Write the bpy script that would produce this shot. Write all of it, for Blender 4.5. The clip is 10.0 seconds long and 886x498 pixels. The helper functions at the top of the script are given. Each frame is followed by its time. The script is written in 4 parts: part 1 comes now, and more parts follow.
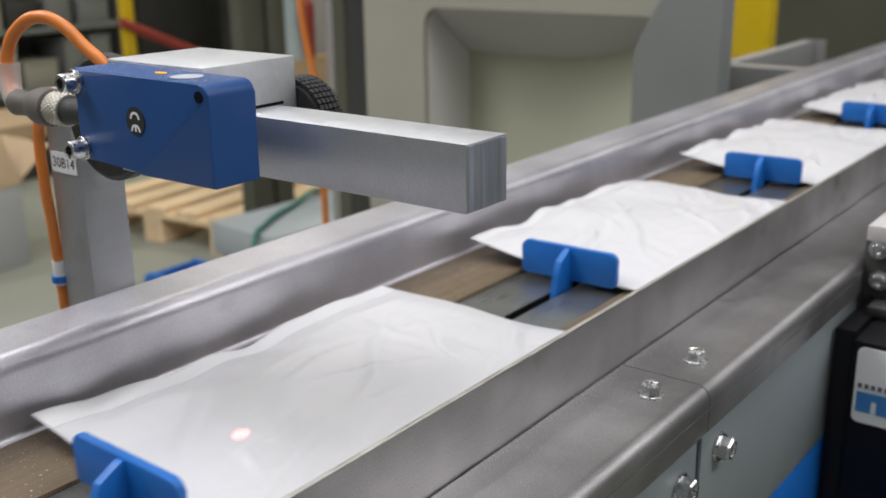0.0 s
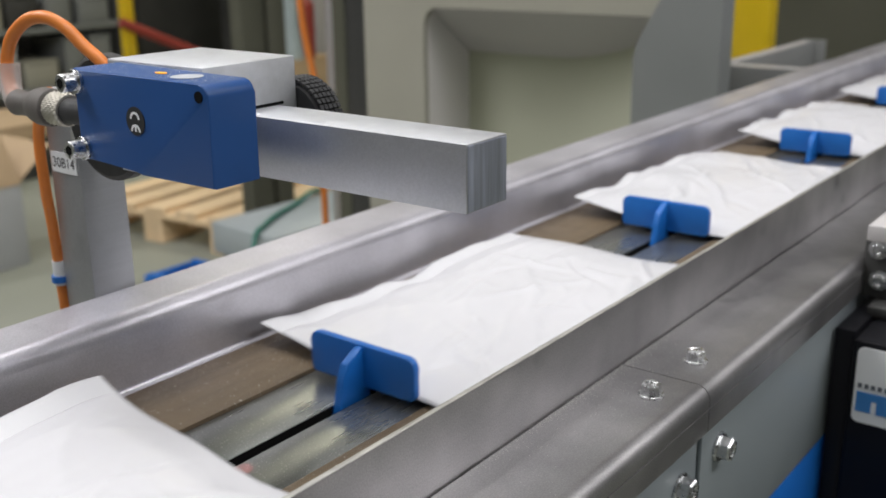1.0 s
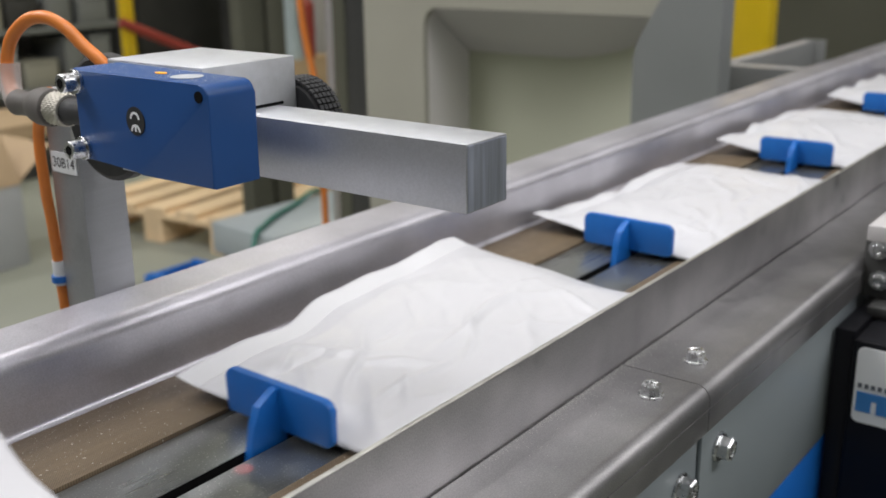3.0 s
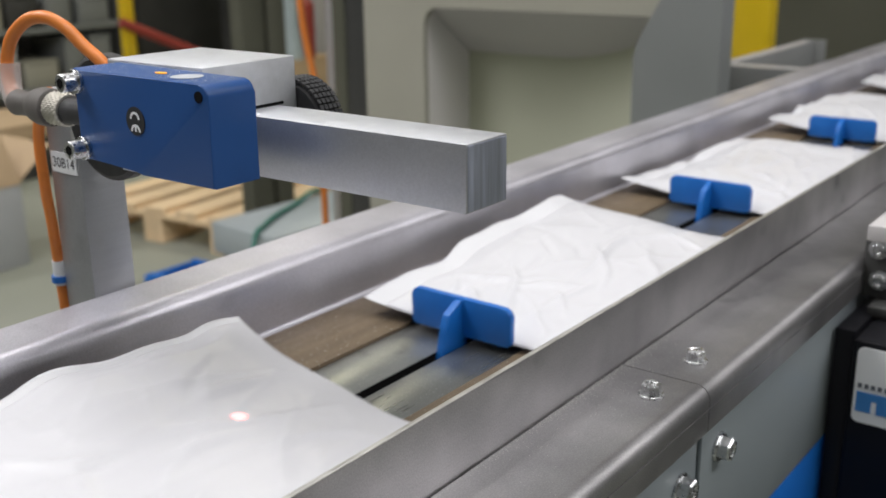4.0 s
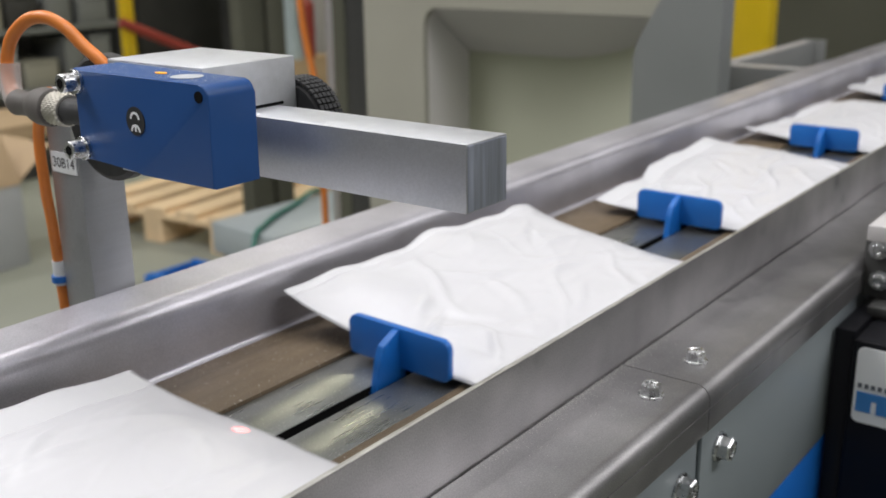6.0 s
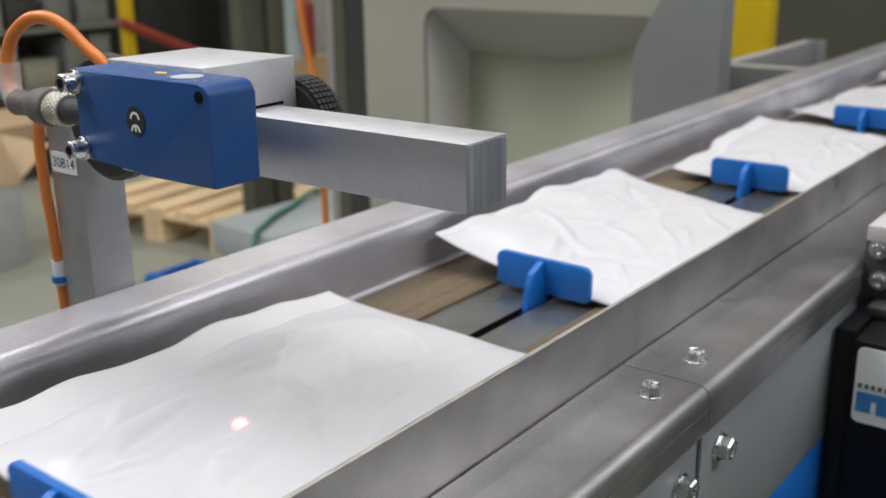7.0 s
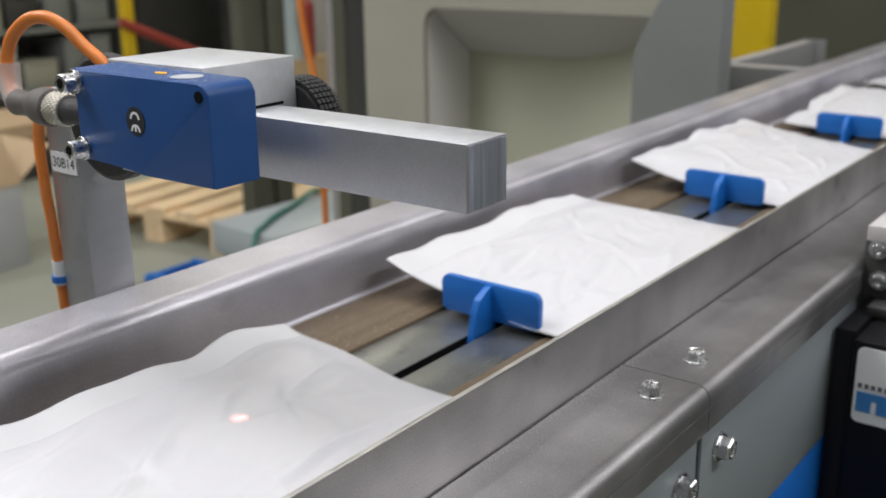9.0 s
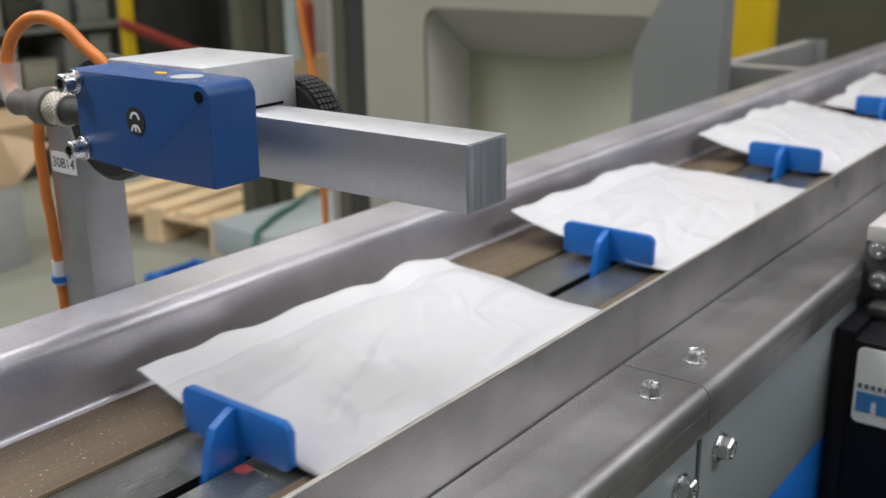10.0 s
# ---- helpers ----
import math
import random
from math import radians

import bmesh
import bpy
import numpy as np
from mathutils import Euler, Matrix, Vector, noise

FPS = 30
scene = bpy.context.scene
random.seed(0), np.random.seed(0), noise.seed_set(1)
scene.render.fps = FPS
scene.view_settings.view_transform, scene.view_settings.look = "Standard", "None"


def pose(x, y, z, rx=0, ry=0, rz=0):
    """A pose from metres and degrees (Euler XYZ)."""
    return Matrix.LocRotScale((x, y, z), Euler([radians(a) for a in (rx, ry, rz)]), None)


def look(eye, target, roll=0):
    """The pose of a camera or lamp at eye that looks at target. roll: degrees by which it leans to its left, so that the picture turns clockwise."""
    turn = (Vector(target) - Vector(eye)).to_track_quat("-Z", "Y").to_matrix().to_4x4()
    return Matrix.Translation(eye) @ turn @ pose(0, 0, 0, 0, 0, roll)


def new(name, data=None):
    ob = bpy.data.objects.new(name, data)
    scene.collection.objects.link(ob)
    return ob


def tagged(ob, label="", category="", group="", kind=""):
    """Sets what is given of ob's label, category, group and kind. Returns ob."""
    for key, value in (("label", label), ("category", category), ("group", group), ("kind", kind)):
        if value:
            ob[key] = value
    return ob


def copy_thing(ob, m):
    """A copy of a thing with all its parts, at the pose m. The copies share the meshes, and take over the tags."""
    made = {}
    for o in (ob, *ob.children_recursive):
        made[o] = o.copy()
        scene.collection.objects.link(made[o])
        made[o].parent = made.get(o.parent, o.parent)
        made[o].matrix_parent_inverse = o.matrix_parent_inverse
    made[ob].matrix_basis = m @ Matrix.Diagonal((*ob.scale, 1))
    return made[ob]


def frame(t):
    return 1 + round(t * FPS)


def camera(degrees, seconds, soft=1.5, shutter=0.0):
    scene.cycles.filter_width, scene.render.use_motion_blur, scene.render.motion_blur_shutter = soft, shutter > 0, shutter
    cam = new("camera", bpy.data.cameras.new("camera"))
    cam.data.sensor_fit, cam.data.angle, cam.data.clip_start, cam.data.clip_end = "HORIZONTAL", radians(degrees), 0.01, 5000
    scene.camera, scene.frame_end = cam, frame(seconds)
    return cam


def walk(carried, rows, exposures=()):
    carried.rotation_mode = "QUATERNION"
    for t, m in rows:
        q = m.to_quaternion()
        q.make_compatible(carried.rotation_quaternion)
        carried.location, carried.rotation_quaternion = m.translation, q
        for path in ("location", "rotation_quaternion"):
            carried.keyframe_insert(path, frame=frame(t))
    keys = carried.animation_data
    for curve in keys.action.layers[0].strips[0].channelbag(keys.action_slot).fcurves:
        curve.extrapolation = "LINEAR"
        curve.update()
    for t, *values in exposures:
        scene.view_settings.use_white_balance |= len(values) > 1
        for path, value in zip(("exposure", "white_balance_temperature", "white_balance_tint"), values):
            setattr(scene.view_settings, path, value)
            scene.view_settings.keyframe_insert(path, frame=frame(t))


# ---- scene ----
cam = camera(46.262, 10.0, soft=1.6, shutter=0.5)
EYE = Vector((-0.2529, -0.3825, 1.1640))
YAW, TILT = radians(37.492), radians(17.181)
AIM = EYE + Vector((math.cos(YAW) * math.cos(TILT), math.sin(YAW) * math.cos(TILT), -math.sin(TILT)))
walk(cam, [(0.0, look(EYE, AIM, -0.78)), (10.0, look(EYE, AIM, -0.78))])
cam.data.dof.use_dof = True
cam.data.dof.focus_distance = 0.50
cam.data.dof.aperture_fstop = 11.0

# ---- light: a closed hall with unseen ceiling lamps ----
world = bpy.data.worlds.new("hall_air")
scene.world = world
world.use_nodes = True
world.node_tree.nodes["Background"].inputs[0].default_value = (0.9, 0.95, 1.0, 1)
world.node_tree.nodes["Background"].inputs[1].default_value = 0.10
scene.view_settings.exposure = 0.0
# lamps added out of view, each placed and weighted to balance the light
LAMPS = [(-2.6, -0.6, 0.15), (-1.2, 1.9, 1.2), (0.5, 1.1, 0.45), (0.1, -0.6, 0.48), (1.2, -2.6, 1.12), (3.75, -2.6, 0.36), (0.0, 4.6, 0.9), (3.3, 6.3, 0.35), (6.2, -1.4, 0.25)]
WARM_LAMP = (4.4, 3.5, 0.68)
LAMP_Z, LAMP_POWER = 3.6, 59.5


# ---- materials ----
def material(name):
    m = bpy.data.materials.new(name)
    m.use_nodes = True
    return m, m.node_tree.nodes, m.node_tree.links, m.node_tree.nodes["Principled BSDF"]


def surface(name, color, rough=0.5, metal=0.0, vary=0.12, scale=40.0, stretch=(1, 1, 1), bump=0.1, fine=400.0, rvary=0.12, spec=0.5, dust=0.0, coat=0.0):
    """Base colour with a coarse and a fine variation, gloss variation and fine relief, at real size."""
    m, n, l, b = material(name)
    tc, mp = n.new("ShaderNodeTexCoord"), n.new("ShaderNodeMapping")
    mp.inputs["Scale"].default_value = stretch
    l.new(tc.outputs["Object"], mp.inputs["Vector"])
    big, small = n.new("ShaderNodeTexNoise"), n.new("ShaderNodeTexNoise")
    big.inputs["Scale"].default_value, big.inputs["Detail"].default_value = scale, 5
    small.inputs["Scale"].default_value, small.inputs["Detail"].default_value = fine, 3
    l.new(mp.outputs[0], big.inputs["Vector"])
    l.new(mp.outputs[0], small.inputs["Vector"])
    mix = n.new("ShaderNodeMix")
    mix.data_type = "RGBA"
    d = [c * (1 - vary) for c in color]
    u = [min(1, c * (1 + vary)) for c in color]
    mix.inputs["A"].default_value, mix.inputs["B"].default_value = (*d, 1), (*u, 1)
    add = n.new("ShaderNodeMath")
    add.operation = "MULTIPLY_ADD"
    add.inputs[1].default_value = 0.4
    l.new(small.outputs["Fac"], add.inputs[0])
    sub = n.new("ShaderNodeMath")
    sub.operation = "MULTIPLY_ADD"
    sub.inputs[1].default_value, sub.inputs[2].default_value = 1.6, -0.5
    l.new(big.outputs["Fac"], sub.inputs[0])
    l.new(sub.outputs[0], add.inputs[2])
    cl = n.new("ShaderNodeClamp")
    l.new(add.outputs[0], cl.inputs[0])
    l.new(cl.outputs[0], mix.inputs["Factor"])
    color_out = mix.outputs["Result"]
    if dust:
        speck = n.new("ShaderNodeTexNoise")
        speck.inputs["Scale"].default_value, speck.inputs["Detail"].default_value = 900, 2
        l.new(tc.outputs["Object"], speck.inputs["Vector"])
        ramp = n.new("ShaderNodeMapRange")
        ramp.inputs["From Min"].default_value, ramp.inputs["From Max"].default_value = 0.635, 0.70
        ramp.inputs["To Max"].default_value = dust
        l.new(speck.outputs["Fac"], ramp.inputs["Value"])
        dm = n.new("ShaderNodeMix")
        dm.data_type = "RGBA"
        dm.inputs["B"].default_value = (0.75, 0.74, 0.72, 1)
        l.new(ramp.outputs[0], dm.inputs["Factor"])
        l.new(color_out, dm.inputs["A"])
        color_out = dm.outputs["Result"]
    l.new(color_out, b.inputs["Base Color"])
    mr = n.new("ShaderNodeMapRange")
    mr.inputs["From Min"].default_value, mr.inputs["From Max"].default_value = 0.3, 0.7
    mr.inputs["To Min"].default_value, mr.inputs["To Max"].default_value = max(0.03, rough - rvary), min(1, rough + rvary)
    l.new(big.outputs["Fac"], mr.inputs["Value"])
    l.new(mr.outputs[0], b.inputs["Roughness"])
    b.inputs["Metallic"].default_value = metal
    b.inputs["Specular IOR Level"].default_value = spec
    b.inputs["Coat Weight"].default_value = coat
    if bump:
        bp = n.new("ShaderNodeBump")
        bp.inputs["Strength"].default_value, bp.inputs["Distance"].default_value = bump, 0.0006
        l.new(small.outputs["Fac"], bp.inputs["Height"])
        l.new(bp.outputs[0], b.inputs["Normal"])
    return m


def steel(name, color, rough, metal=0.95, stain=0.25, grain=0.16, streak=0.10, dust=0.0):
    """Used stainless sheet: cloudy stains, small dark spots, lengthwise brushing and a fine bright grain."""
    m, n, l, b = material(name)
    tc = n.new("ShaderNodeTexCoord")

    def noise_map(scale, detail, stretch, lo, hi, a, z):
        mp, tx, mr = n.new("ShaderNodeMapping"), n.new("ShaderNodeTexNoise"), n.new("ShaderNodeMapRange")
        mp.inputs["Scale"].default_value = stretch
        tx.inputs["Scale"].default_value, tx.inputs["Detail"].default_value = scale, detail
        for key, value in (("From Min", lo), ("From Max", hi), ("To Min", a), ("To Max", z)):
            mr.inputs[key].default_value = value
        l.new(tc.outputs["Object"], mp.inputs["Vector"])
        l.new(mp.outputs[0], tx.inputs["Vector"])
        l.new(tx.outputs["Fac"], mr.inputs["Value"])
        return mr.outputs[0]

    def times(a, c):
        q = n.new("ShaderNodeMath")
        q.operation = "MULTIPLY"
        l.new(a, q.inputs[0])
        l.new(c, q.inputs[1])
        return q.outputs[0]

    cloud = noise_map(13, 4, (1, 1, 1), 0.32, 0.68, 1 - stain, 1 + 0.5 * stain)
    spots = noise_map(26, 2, (0.8, 1, 1), 0.66, 0.78, 1.0, 1 - 1.3 * stain)
    fine = noise_map(1150, 2, (1, 1, 1), 0.3, 0.7, 1 - grain, 1 + grain)
    brush = noise_map(420, 3, (0.03, 1, 1), 0.3, 0.7, 1 - streak, 1 + streak)
    total = times(times(cloud, spots), times(fine, brush))
    mix = n.new("ShaderNodeVectorMath")
    mix.operation = "SCALE"
    mix.inputs[0].default_value = color
    l.new(total, mix.inputs["Scale"])
    out = mix.outputs["Vector"]
    if dust:
        speck = noise_map(800, 2, (1, 1, 1), 0.64, 0.70, 0.0, dust)
        dm = n.new("ShaderNodeMix")
        dm.data_type = "RGBA"
        dm.inputs["B"].default_value = (0.72, 0.71, 0.69, 1)
        l.new(speck, dm.inputs["Factor"])
        l.new(out, dm.inputs["A"])
        out = dm.outputs["Result"]
    l.new(out, b.inputs["Base Color"])
    r1 = noise_map(420, 3, (0.03, 1, 1), 0.3, 0.7, rough - 0.02, rough + 0.02)
    r2 = noise_map(9, 4, (1, 1, 1), 0.3, 0.7, 0.88, 1.18)
    l.new(times(r1, r2), b.inputs["Roughness"])
    b.inputs["Metallic"].default_value = metal
    bp = n.new("ShaderNodeBump")
    bp.inputs["Strength"].default_value, bp.inputs["Distance"].default_value = 0.25, 0.0004
    l.new(fine, bp.inputs["Height"])
    l.new(bp.outputs[0], b.inputs["Normal"])
    return m


def woven(name, dark, light, period):
    """Canvas-filled laminate: a fine diagonal weave, rubbed lengthwise streaks and spilt powder."""
    m, n, l, b = material(name)
    tc = n.new("ShaderNodeTexCoord")
    waves = []
    for turn in (45, -45):
        mp, wv = n.new("ShaderNodeMapping"), n.new("ShaderNodeTexWave")
        mp.inputs["Rotation"].default_value = (0, 0, radians(turn))
        wv.inputs["Scale"].default_value = 2 * math.pi / (20 * period)
        wv.inputs["Distortion"].default_value = 0.6
        l.new(tc.outputs["Object"], mp.inputs["Vector"])
        l.new(mp.outputs[0], wv.inputs["Vector"])
        waves.append(wv.outputs["Fac"])
    q = n.new("ShaderNodeMath")
    q.operation = "MULTIPLY"
    l.new(waves[0], q.inputs[0])
    l.new(waves[1], q.inputs[1])
    mp, cloud, rub = n.new("ShaderNodeMapping"), n.new("ShaderNodeTexNoise"), n.new("ShaderNodeTexNoise")
    mp.inputs["Scale"].default_value = (0.03, 1, 1)
    cloud.inputs["Scale"].default_value, rub.inputs["Scale"].default_value = 22, 190
    l.new(tc.outputs["Object"], cloud.inputs["Vector"])
    l.new(tc.outputs["Object"], mp.inputs["Vector"])
    l.new(mp.outputs[0], rub.inputs["Vector"])
    f1, f2 = n.new("ShaderNodeMath"), n.new("ShaderNodeMath")
    f1.operation = f2.operation = "MULTIPLY_ADD"
    f1.inputs[1].default_value = 0.55
    l.new(q.outputs[0], f1.inputs[0])
    l.new(rub.outputs["Fac"], f2.inputs[0])
    f2.inputs[1].default_value, f2.inputs[2].default_value = 0.6, -0.08
    l.new(f2.outputs[0], f1.inputs[2])
    mix = n.new("ShaderNodeMix")
    mix.data_type = "RGBA"
    mix.inputs["A"].default_value, mix.inputs["B"].default_value = (*dark, 1), (*light, 1)
    l.new(f1.outputs[0], mix.inputs["Factor"])
    speck, mr = n.new("ShaderNodeTexNoise"), n.new("ShaderNodeMapRange")
    speck.inputs["Scale"].default_value, speck.inputs["Detail"].default_value = 420, 4
    l.new(tc.outputs["Object"], speck.inputs["Vector"])
    mr.inputs["From Min"].default_value, mr.inputs["From Max"].default_value, mr.inputs["To Max"].default_value = 0.66, 0.72, 0.75
    l.new(speck.outputs["Fac"], mr.inputs["Value"])
    dm = n.new("ShaderNodeMix")
    dm.data_type = "RGBA"
    dm.inputs["B"].default_value = (0.62, 0.58, 0.52, 1)
    l.new(mr.outputs[0], dm.inputs["Factor"])
    l.new(mix.outputs["Result"], dm.inputs["A"])
    l.new(dm.outputs["Result"], b.inputs["Base Color"])
    rr = n.new("ShaderNodeMapRange")
    rr.inputs["From Min"].default_value, rr.inputs["From Max"].default_value = 0.3, 0.7
    rr.inputs["To Min"].default_value, rr.inputs["To Max"].default_value = 0.36, 0.55
    l.new(cloud.outputs["Fac"], rr.inputs["Value"])
    l.new(rr.outputs[0], b.inputs["Roughness"])
    b.inputs["Specular IOR Level"].default_value = 0.32
    bp = n.new("ShaderNodeBump")
    bp.inputs["Strength"].default_value, bp.inputs["Distance"].default_value = 0.35, 0.0003
    l.new(q.outputs[0], bp.inputs["Height"])
    l.new(bp.outputs[0], b.inputs["Normal"])
    return m


# one steel in two tones; the near guard's dim surroundings darken its colour
STEEL = steel("stainless_sheet", (0.62, 0.605, 0.645), 0.41, 0.76, 0.16, 0.11, 0.02)
STEEL_DIM = steel("smooth_dimmed_stainless", (0.45, 0.44, 0.445), 0.41, 0.95, 0.30, 0.12, 0.02)
# edge tone holds both the wear and the light that catches the edge
EDGE = surface("worn_lit_edge", (0.52, 0.51, 0.47), 0.42, 0.7, 0.25, 160, (0.3, 1, 1), 0.3, 1200, 0.1)
BED = steel("ground_steel", (0.32, 0.33, 0.32), 0.29, 0.88, 0.26, 0.10, 0.03, dust=0.6)
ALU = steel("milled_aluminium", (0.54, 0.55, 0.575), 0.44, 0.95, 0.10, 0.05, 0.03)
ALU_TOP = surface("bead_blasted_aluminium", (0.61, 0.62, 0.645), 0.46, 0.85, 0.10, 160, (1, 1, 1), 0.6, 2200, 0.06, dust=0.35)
ALU_SAWN = surface("sawn_aluminium", (0.46, 0.49, 0.59), 0.40, 0.9, 0.35, 260, (1, 1, 0.06), 0.5, 900, 0.12)
BROWN = woven("brown_canvas_laminate", (0.085, 0.062, 0.038), (0.235, 0.175, 0.112), 0.0011)
BLUE = surface("blue_plastic", (0.007, 0.130, 0.47), 0.42, 0.0, 0.10, 60, (1, 1, 1), 0.15, 1200, 0.08)
SENSOR_BLUE = surface("blue_painted_housing", (0.017, 0.069, 0.225), 0.40, 0.0, 0.06, 40, (1, 1, 1), 0.18, 1800, 0.05, spec=0.35)
BLACK = surface("black_rubber", (0.022, 0.022, 0.023), 0.6, 0.0, 0.25, 120, (1, 1, 1), 0.4, 1400)
BOOT = surface("grey_rubber_boot", (0.115, 0.105, 0.095), 0.6, 0.0, 0.2, 120, (1, 1, 1), 0.5, 1600)
# near-black stands in for the shade inside gaps, holes and the slot
DARK = surface("dark_gap", (0.006, 0.006, 0.006), 0.9, 0.0, 0.2, 40, spec=0.1)
NICKEL = surface("zinc_plated_steel", (0.60, 0.605, 0.61), 0.29, 1.0, 0.22, 250, (1, 1, 1), 0.25, 700, 0.08)
KNURL = surface("matt_nickel_plating", (0.46, 0.44, 0.38), 0.45, 0.9, 0.15, 250, (1, 1, 1), 0.1, 900)
ORANGE = surface("orange_cable_jacket", (0.68, 0.205, 0.035), 0.42, 0.0, 0.08, 60, (1, 1, 1), 0.15, 900)
SLEEVE = surface("clear_shrink_sleeve", (0.80, 0.76, 0.74), 0.12, 0.0, 0.05, 90, (1, 1, 1), 0.05, 500, 0.04)
SLEEVE.node_tree.nodes["Principled BSDF"].inputs["Alpha"].default_value = 0.42
WHITE_PAPER = surface("white_paper", (0.60, 0.60, 0.615), 0.5, 0.0, 0.0, 30, (1, 1, 1), 0.1, 700, 0.03)
FILM = surface("white_plastic_film", (0.585, 0.582, 0.60), 0.33, 0.0, 0.0, 8, (1, 1, 1), 0.03, 90, 0.03, spec=0.5)
PANEL = surface("light_grey_painted_sheet", (0.235, 0.265, 0.28), 0.42, 0.0, 0.06, 12, (1, 1, 1), 0.06, 900)
PANEL_BLUE = surface("blue_painted_band", (0.01, 0.13, 0.48), 0.4, 0.0, 0.05, 15, (1, 1, 1), 0.05, 900)
LABEL = surface("white_label", (0.78, 0.79, 0.80), 0.4, 0.0, 0.02, 30)
PALE_PRINT = surface("pale_grey_print", (0.45, 0.47, 0.50), 0.5, 0.0, 0.2, 300)
INK = surface("black_print", (0.02, 0.02, 0.022), 0.5, 0.0, 0.05, 30)
# olive of the recess rear, lightened because little light reaches it
HOUSING_BACK = surface("lightened_olive_paint", (0.47, 0.48, 0.37), 0.35, 0.0, 0.05, 6)
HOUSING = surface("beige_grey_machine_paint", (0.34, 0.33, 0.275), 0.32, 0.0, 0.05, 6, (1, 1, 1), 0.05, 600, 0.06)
HOUSING_GREY = surface("grey_machine_paint", (0.20, 0.21, 0.205), 0.42, 0.0, 0.06, 6, (1, 1, 1), 0.05, 600)
YELLOW = surface("yellow_paint", (0.75, 0.52, 0.015), 0.4, 0.0, 0.06, 12)
RED = surface("red_paint", (0.30, 0.042, 0.03), 0.45, 0.0, 0.1, 20)
WOOD = surface("raw_pallet_wood", (0.72, 0.54, 0.33), 0.7, 0.0, 0.22, 14, (0.15, 1, 1), 0.3, 160)
CARTON = surface("brown_cardboard", (0.50, 0.36, 0.22), 0.75, 0.0, 0.08, 10, (1, 1, 1), 0.1, 200)
FLOOR = surface("grey_green_concrete", (0.27, 0.28, 0.23), 0.5, 0.0, 0.12, 2.5, (1, 1, 1), 0.1, 60)
WALL = surface("hall_wall_paint", (0.15, 0.155, 0.145), 0.7, 0.0, 0.1, 0.8, (1, 1, 1), 0.05, 20)
CEIL = surface("hall_ceiling_sheet", (0.16, 0.165, 0.165), 0.7, 0.0, 0.1, 0.8)
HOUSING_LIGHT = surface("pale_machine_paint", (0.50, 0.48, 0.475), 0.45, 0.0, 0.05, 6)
# paint lightened to make up for light missing on the recess side
HOUSING_LIFTED = surface("lightened_recess_paint", (0.74, 0.71, 0.70), 0.45, 0.0, 0.05, 6)
OLIVE = surface("dark_olive_paint", (0.095, 0.095, 0.07), 0.5, 0.0, 0.12, 4)
SHEET_GREY = surface("pale_blue_grey_sheet", (0.36, 0.40, 0.41), 0.4, 0.0, 0.08, 8)
GREEN = surface("green_strap", (0.03, 0.16, 0.12), 0.5, 0.0, 0.08, 30)
LABEL_GREY = surface("pale_grey_carton", (0.42, 0.43, 0.43), 0.6, 0.0, 0.06, 10)
PALE = surface("pale_blue_plastic", (0.42, 0.50, 0.54), 0.35, 0.0, 0.12, 20)
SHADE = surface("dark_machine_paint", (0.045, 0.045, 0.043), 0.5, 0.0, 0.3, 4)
PITCH_BLACK = surface("black_powder_coat", (0.005, 0.005, 0.007), 0.5, 0.0, 0.2, 30, spec=0.22)
EMBLEM_BLUE = surface("light_blue_print", (0.045, 0.20, 0.50), 0.4, 0.0, 0.04, 60)
GREY_PRINT = surface("dark_grey_print", (0.10, 0.11, 0.13), 0.5, 0.0, 0.05, 60)
FRAME_GREY = surface("pale_grey_frame_paint", (0.25, 0.255, 0.25), 0.42, 0.0, 0.08, 14)
DUST = surface("white_product_dust", (0.7, 0.69, 0.66), 0.9, 0.0, 0.1, 300)
GLOW, _n, _l, _b = material("lamp_diffuser")
_b.inputs["Emission Color"].default_value, _b.inputs["Emission Strength"].default_value = (1, 0.97, 0.9, 1), 2.0
AMBER, _n, _l, _b = material("amber_signal_light")
_b.inputs["Base Color"].default_value = (0.8, 0.35, 0.02, 1)
_b.inputs["Emission Color"].default_value, _b.inputs["Emission Strength"].default_value = (1, 0.45, 0.03, 1), 0.35


# ---- shaping helpers ----
def part(name, bm, mat, parent=None, label="", smooth=True):
    me = bpy.data.meshes.new(name)
    bmesh.ops.recalc_face_normals(bm, faces=bm.faces[:])
    bm.to_mesh(me)
    bm.free()
    me.materials.append(mat)
    ob = new(name, me)
    if smooth:
        me.shade_smooth()
        me.set_sharp_from_angle(angle=radians(32))
    if parent is not None:
        ob.parent = parent
    if label:
        tagged(ob, label)
    return ob


def thing(name, label, category, at=(0, 0, 0), group=""):
    ob = new(name)
    ob.empty_display_size = 0.02
    ob.location = at
    return tagged(ob, label, category, group)


def block(x0, x1, y0, y1, z0, z1, bevel=0.001, seg=2, bm=None):
    b = bmesh.new()
    v = bmesh.ops.create_cube(b, size=1)["verts"]
    for q in v:
        q.co = Vector(((x0 + x1) / 2 + q.co.x * (x1 - x0), (y0 + y1) / 2 + q.co.y * (y1 - y0), (z0 + z1) / 2 + q.co.z * (z1 - z0)))
    if bevel:
        bmesh.ops.bevel(b, geom=b.edges[:], offset=bevel, segments=seg, profile=0.5, affect="EDGES")
    if bm is None:
        return b
    me = bpy.data.meshes.new("tmp")
    b.to_mesh(me)
    b.free()
    bm.from_mesh(me)
    bpy.data.meshes.remove(me)
    return bm


